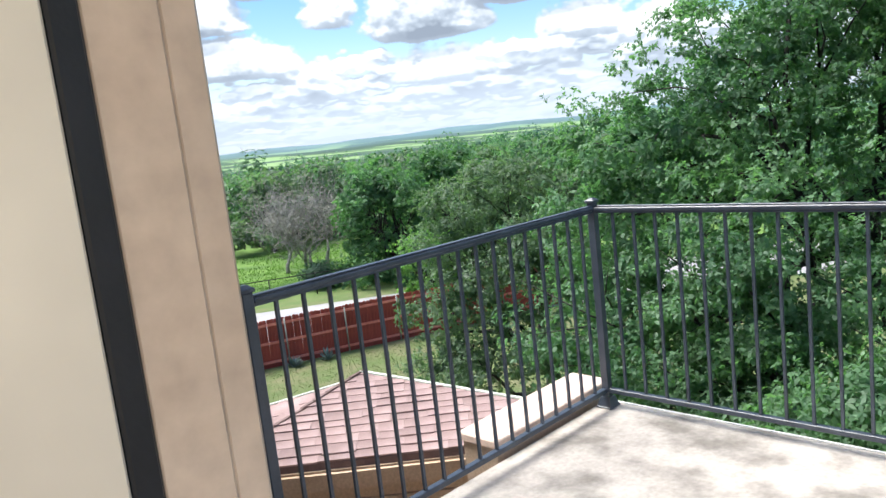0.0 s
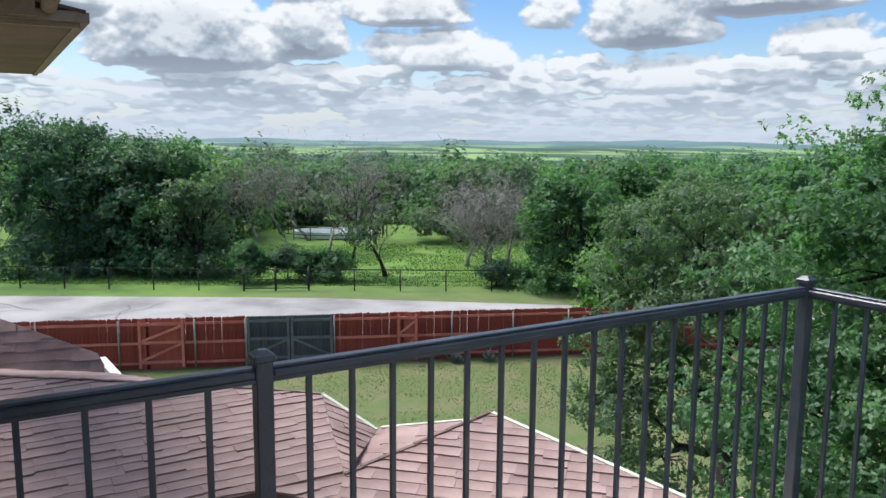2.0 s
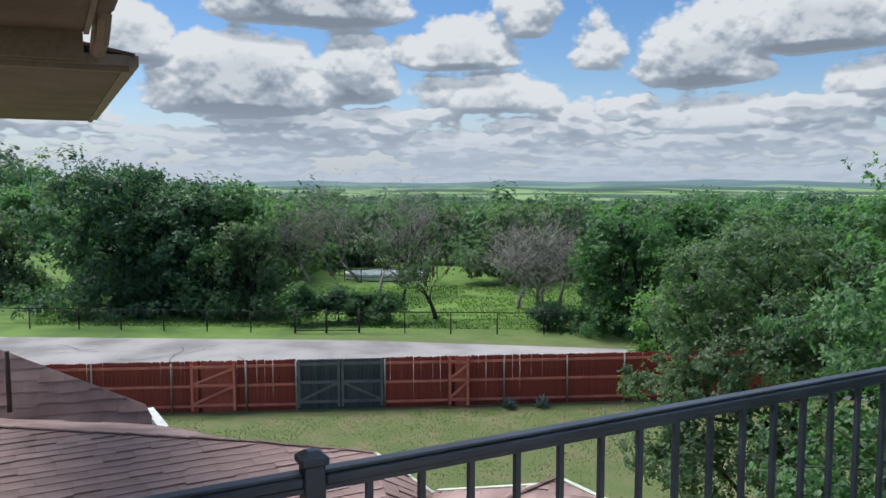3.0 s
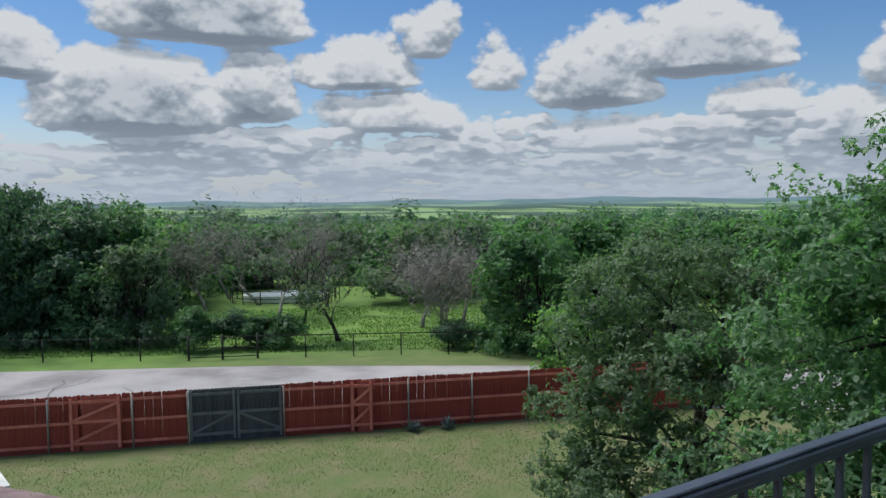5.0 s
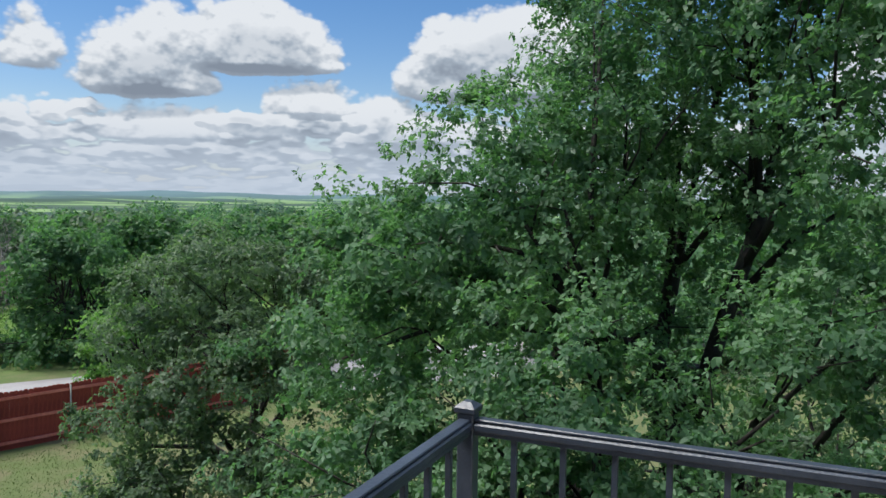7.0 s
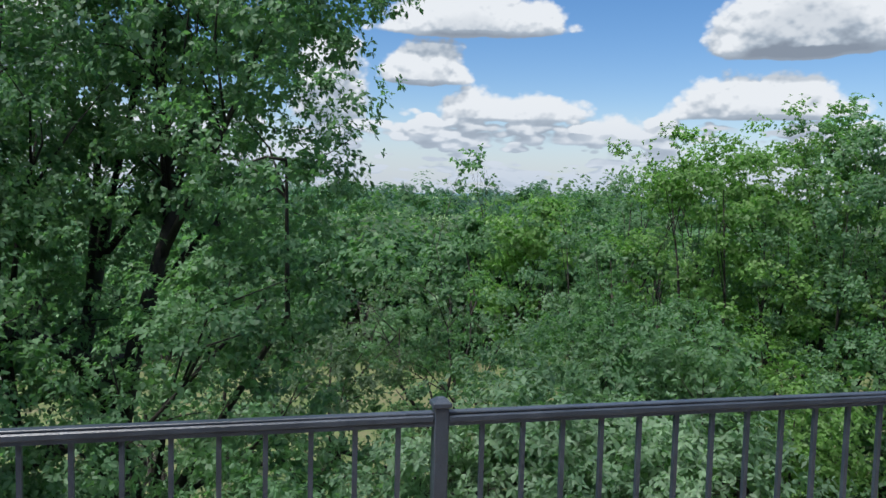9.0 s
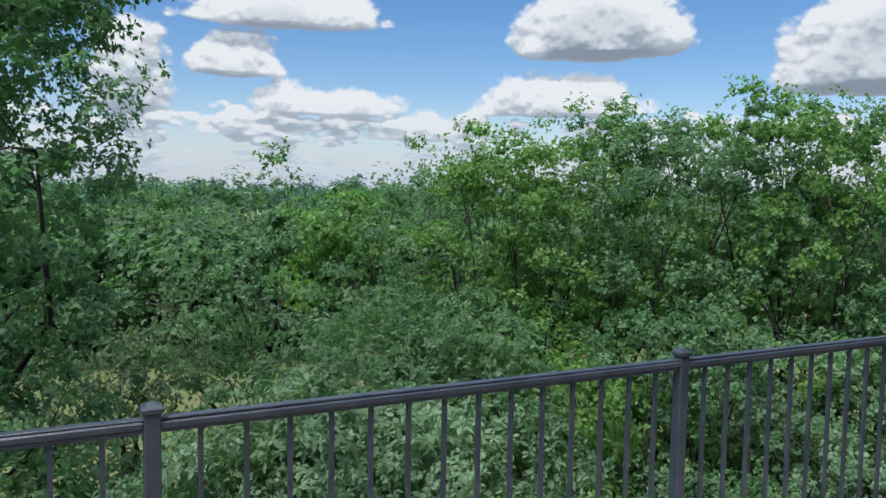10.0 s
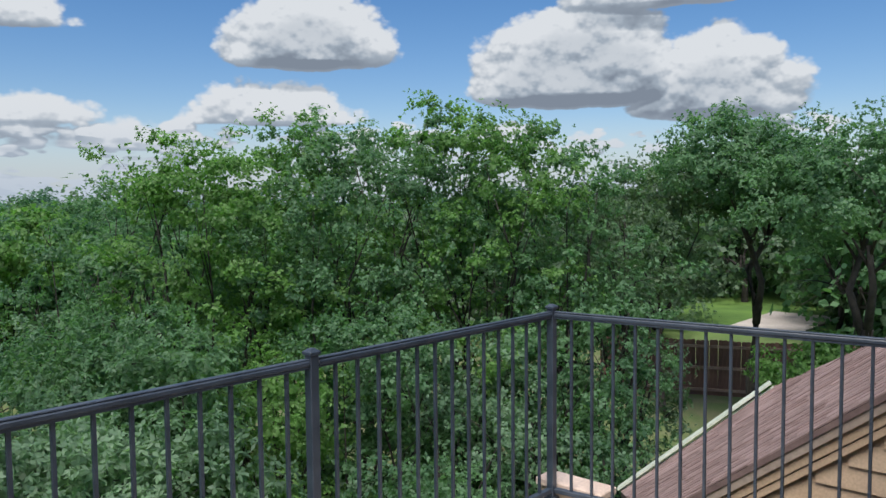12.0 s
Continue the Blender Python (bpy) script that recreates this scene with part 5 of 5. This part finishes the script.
M["blade"] = leaf_mat("lawn_blade", (0.065, 0.10, 0.032), (0.17, 0.19, 0.085), through_light=.3)
M["tall_blade"] = leaf_mat("pasture_blade", (0.085, 0.165, 0.034), (0.155, 0.27, 0.06), through_light=.3)
grass("lawn_grass", "short tufts of mown lawn grass", 60000, ((-2, 10), (24, 10), (22, 17.8), (-2, 27.6)), .045, M["blade"], 3)
grass("pasture_grass", "tall unmown pasture grass past the road", 45000, ((-4, 48.6), (34, 26.4), (46, 42), (0, 64)), .12, M["tall_blade"], 4)

# agaves at the foot of the fence
for x in (12.15, 13.35):
    p = FA + FU * fx(x)
    t = thing("agave", "blue-green agave rosette at the foot of the red fence", "plant", (p.x - .1, p.y - .55, Z0), group="agaves by the fence")
    bm = bmesh.new()
    rnd = random.Random(int(x * 10))
    for k in range(22):
        a, el = k * 2.4, rnd.uniform(.25, 1.25)
        d = Vector((math.cos(a) * math.cos(el), math.sin(a) * math.cos(el), math.sin(el)))
        s = Vector((-math.sin(a), math.cos(a), 0))
        L = rnd.uniform(.42, .6)
        v = [bm.verts.new(q) for q in (s * .03, d * L * .5 + s * .045, d * L, d * L * .5 - s * .045, -s * .03, d * L * .45 + Vector((0, 0, -.03)))]
        bm.faces.new((v[0], v[1], v[2], v[3], v[4]))
        bm.faces.new((v[4], v[3], v[2], v[5]))
        bm.faces.new((v[5], v[2], v[1], v[0]))
    obj("leaves", bm, M["agave"], t)

# woods: single trees at the edge, then the closed forest
protos = []
for k in range(4):
    protos.append(tree("woods_tree", "round-crowned green tree at the edge of the woods", (0, 0, 0), (0, 0, 2.9), (3.6, 3.6, 3.3), 22, 750, .38, ("wood_far", "oak", "wood_far", "live")[k], 90 + k, r0=.2, k=.33, stray=0, slim=.45, shell=.7, per=4, twigs=1, group="trees at the edge of the woods"))
rnd = random.Random(77)
spots = []
for az in [x * 2.1 for x in range(-47, 48)]:
    for d0 in (66, 78, 92):
        a, d = az + rnd.uniform(-1, 1), d0 + rnd.uniform(-6, 6)
        if az < 15:
            d *= .62
        if -76 < a < -66 and d < 50:
            continue
        if 60 < a < 74 and d < 72:
            continue
        if a > 88 and d < 84:
            continue
        spots.append((a, d))
        if d < 80 and rnd.random() < .5:
            spots.append((a + .9, d + 4))
tall = len(spots)
spots += [(68.5 + 1.7 * k + rnd.uniform(-.5, .5), 76 + (k * 7) % 13) for k in range(11)]
for i, (a, d) in enumerate(spots):
    x, y, _ = polar(a, d, 0)
    s = rnd.uniform(.72, 1.05) if i < tall else rnd.uniform(1.32, 1.62)
    m = Matrix.Translation((x, y, land(x, y) - .2)) @ Matrix.Rotation(rnd.uniform(0, 6.28), 4, "Z")
    if i < 4:
        protos[i].matrix_basis = m
    else:
        copy_thing(protos[i % 4], m)
for (r0_, r1_, sp, leaf, per_lobe, nm) in ((98, 210, 6.0, .60, 44, "near_woods"), (210, 480, 11.0, 1.1, 32, "middle_woods"), (480, 900, 21.0, 1.8, 40, "far_woods")):
    lob, r = [], r0_
    while r < r1_:
        n = int(radians(200) * r / sp)
        for k in range(n):
            a = radians(-75 + 200 * (k + rnd.random()) / n)
            rr = r + rnd.uniform(-.5, .5) * sp
            x, y = rr * math.cos(a), rr * math.sin(a)
            if noise.noise(Vector((x / 130, y / 130, 5))) > (.08 if rr > 420 else .22 if rr > 180 else .6):
                continue
            s = rnd.uniform(.45, 1.35) * (sp / 6) ** .55 * (1 + .35 * noise.noise(Vector((x / 45, y / 45, 9))))
            lob.append((x, y, land(x, y) + 3.2 * min(s, 1.5), 3.6 * s * (sp / 6) ** .35, 3.6 * s * (sp / 6) ** .35, 3.4 * min(s, 1.6)))
        r += sp
    t = thing(nm, "closed green woods covering the valley", "woods", kind="stuff")
    leaf_cloud("foliage", lob, len(lob) * per_lobe // 2, leaf, M["woods" if r0_ < 200 else "woods_haze"], t, 5, per=4, flat=.3, shell=.92, slim=.5, stray_part=0, hug=.95)

# pale ground, posts and shed beyond the side yard fence
wallbox("pavement_far", (9.4, -46, -5.2), (12.8, -38.5, -4.66), M["pale"], "pale gravel forecourt behind the trees")

# ---- road cracks ----
rnd = random.Random(12)
bm = bmesh.new()
for _ in range(16):
    u, w = rnd.uniform(0.30, .62), rnd.uniform(.1, .9)
    p = Vector((-60 + 120 * u, 0, 0))
    a = Vector((-3.4, 44.4, 0)).lerp(Vector((22.75, 27.3, 0)), (u - .3) * 2.2 - .1)
    c = Vector((-7.5, 38.0, 0)).lerp(Vector((18.6, 21.4, 0)), (u - .3) * 2.2 - .1)
    p = a.lerp(c, w)
    v = Vector((rnd.uniform(-1, 1), rnd.uniform(-1, 1), 0)).normalized()
    for k in range(rnd.randint(3, 9)):
        v = (v + Vector((rnd.uniform(-.7, .7), rnd.uniform(-.7, .7), 0))).normalized()
        q = p + v * rnd.uniform(.3, .8)
        s = Vector((-v.y, v.x, 0)) * .022
        bm.faces.new([bm.verts.new(e + Vector((0, 0, Z0 + .085))) for e in (p - s, q - s, q + s, p + s)])
        p = q
tagged(obj("road_cracks", bm, M["crack"]), "dark tar-filled cracks across the pale road", "road cracks", kind="structure")

# ---- shingles: the nearest as pieces, the rest joined ----
CAM0 = Vector((-2.0, -1.0, 0))


def piece(up, nrm, at):
    bm = bmesh.new()
    f = [bm.verts.new(p - at) for p in up]
    g = [bm.verts.new(p - at - nrm * .012) for p in up]
    bm.faces.new(f)
    n = len(f)
    for i in range(n):
        bm.faces.new((f[i], g[i], g[(i + 1) % n], f[(i + 1) % n]))
    return bm


def loose_mesh(name, items, parent):
    v, f = [], []
    for up, nrm in items:
        k, n = len(v), len(up)
        v += [tuple(p) for p in up] + [tuple(p - nrm * .012) for p in up]
        f.append(tuple(range(k, k + n)))
        f += [(k + i, k + n + i, k + n + (i + 1) % n, k + (i + 1) % n) for i in range(n)]
    me = bpy.data.meshes.new(name)
    me.from_pydata(v, [], f)
    me.materials.append(M["shingle"])
    o = new(name, me)
    o.parent = parent
    tagged(o, "faded red-brown asphalt shingles", kind="stuff")


by_roof = {}
for ob, up, nrm, nearby in SHINGLES:
    by_roof.setdefault(ob.name, []).append((up, nrm, nearby))
for nm, items in by_roof.items():
    parent = bpy.data.objects[nm]
    items.sort(key=lambda q: (sum(q[0], Vector()) / len(q[0]) - CAM0).length)
    n_single = 300 if items[0][2] else 0
    for up, nrm, _ in items[:n_single]:
        at = sum(up, Vector()) / len(up)
        o = obj("shingle", piece(up, nrm, at), M["shingle"], parent)
        o.location = at
    if items[n_single:]:
        loose_mesh("shingles", [(u, n) for u, n, _ in items[n_single:]], parent)
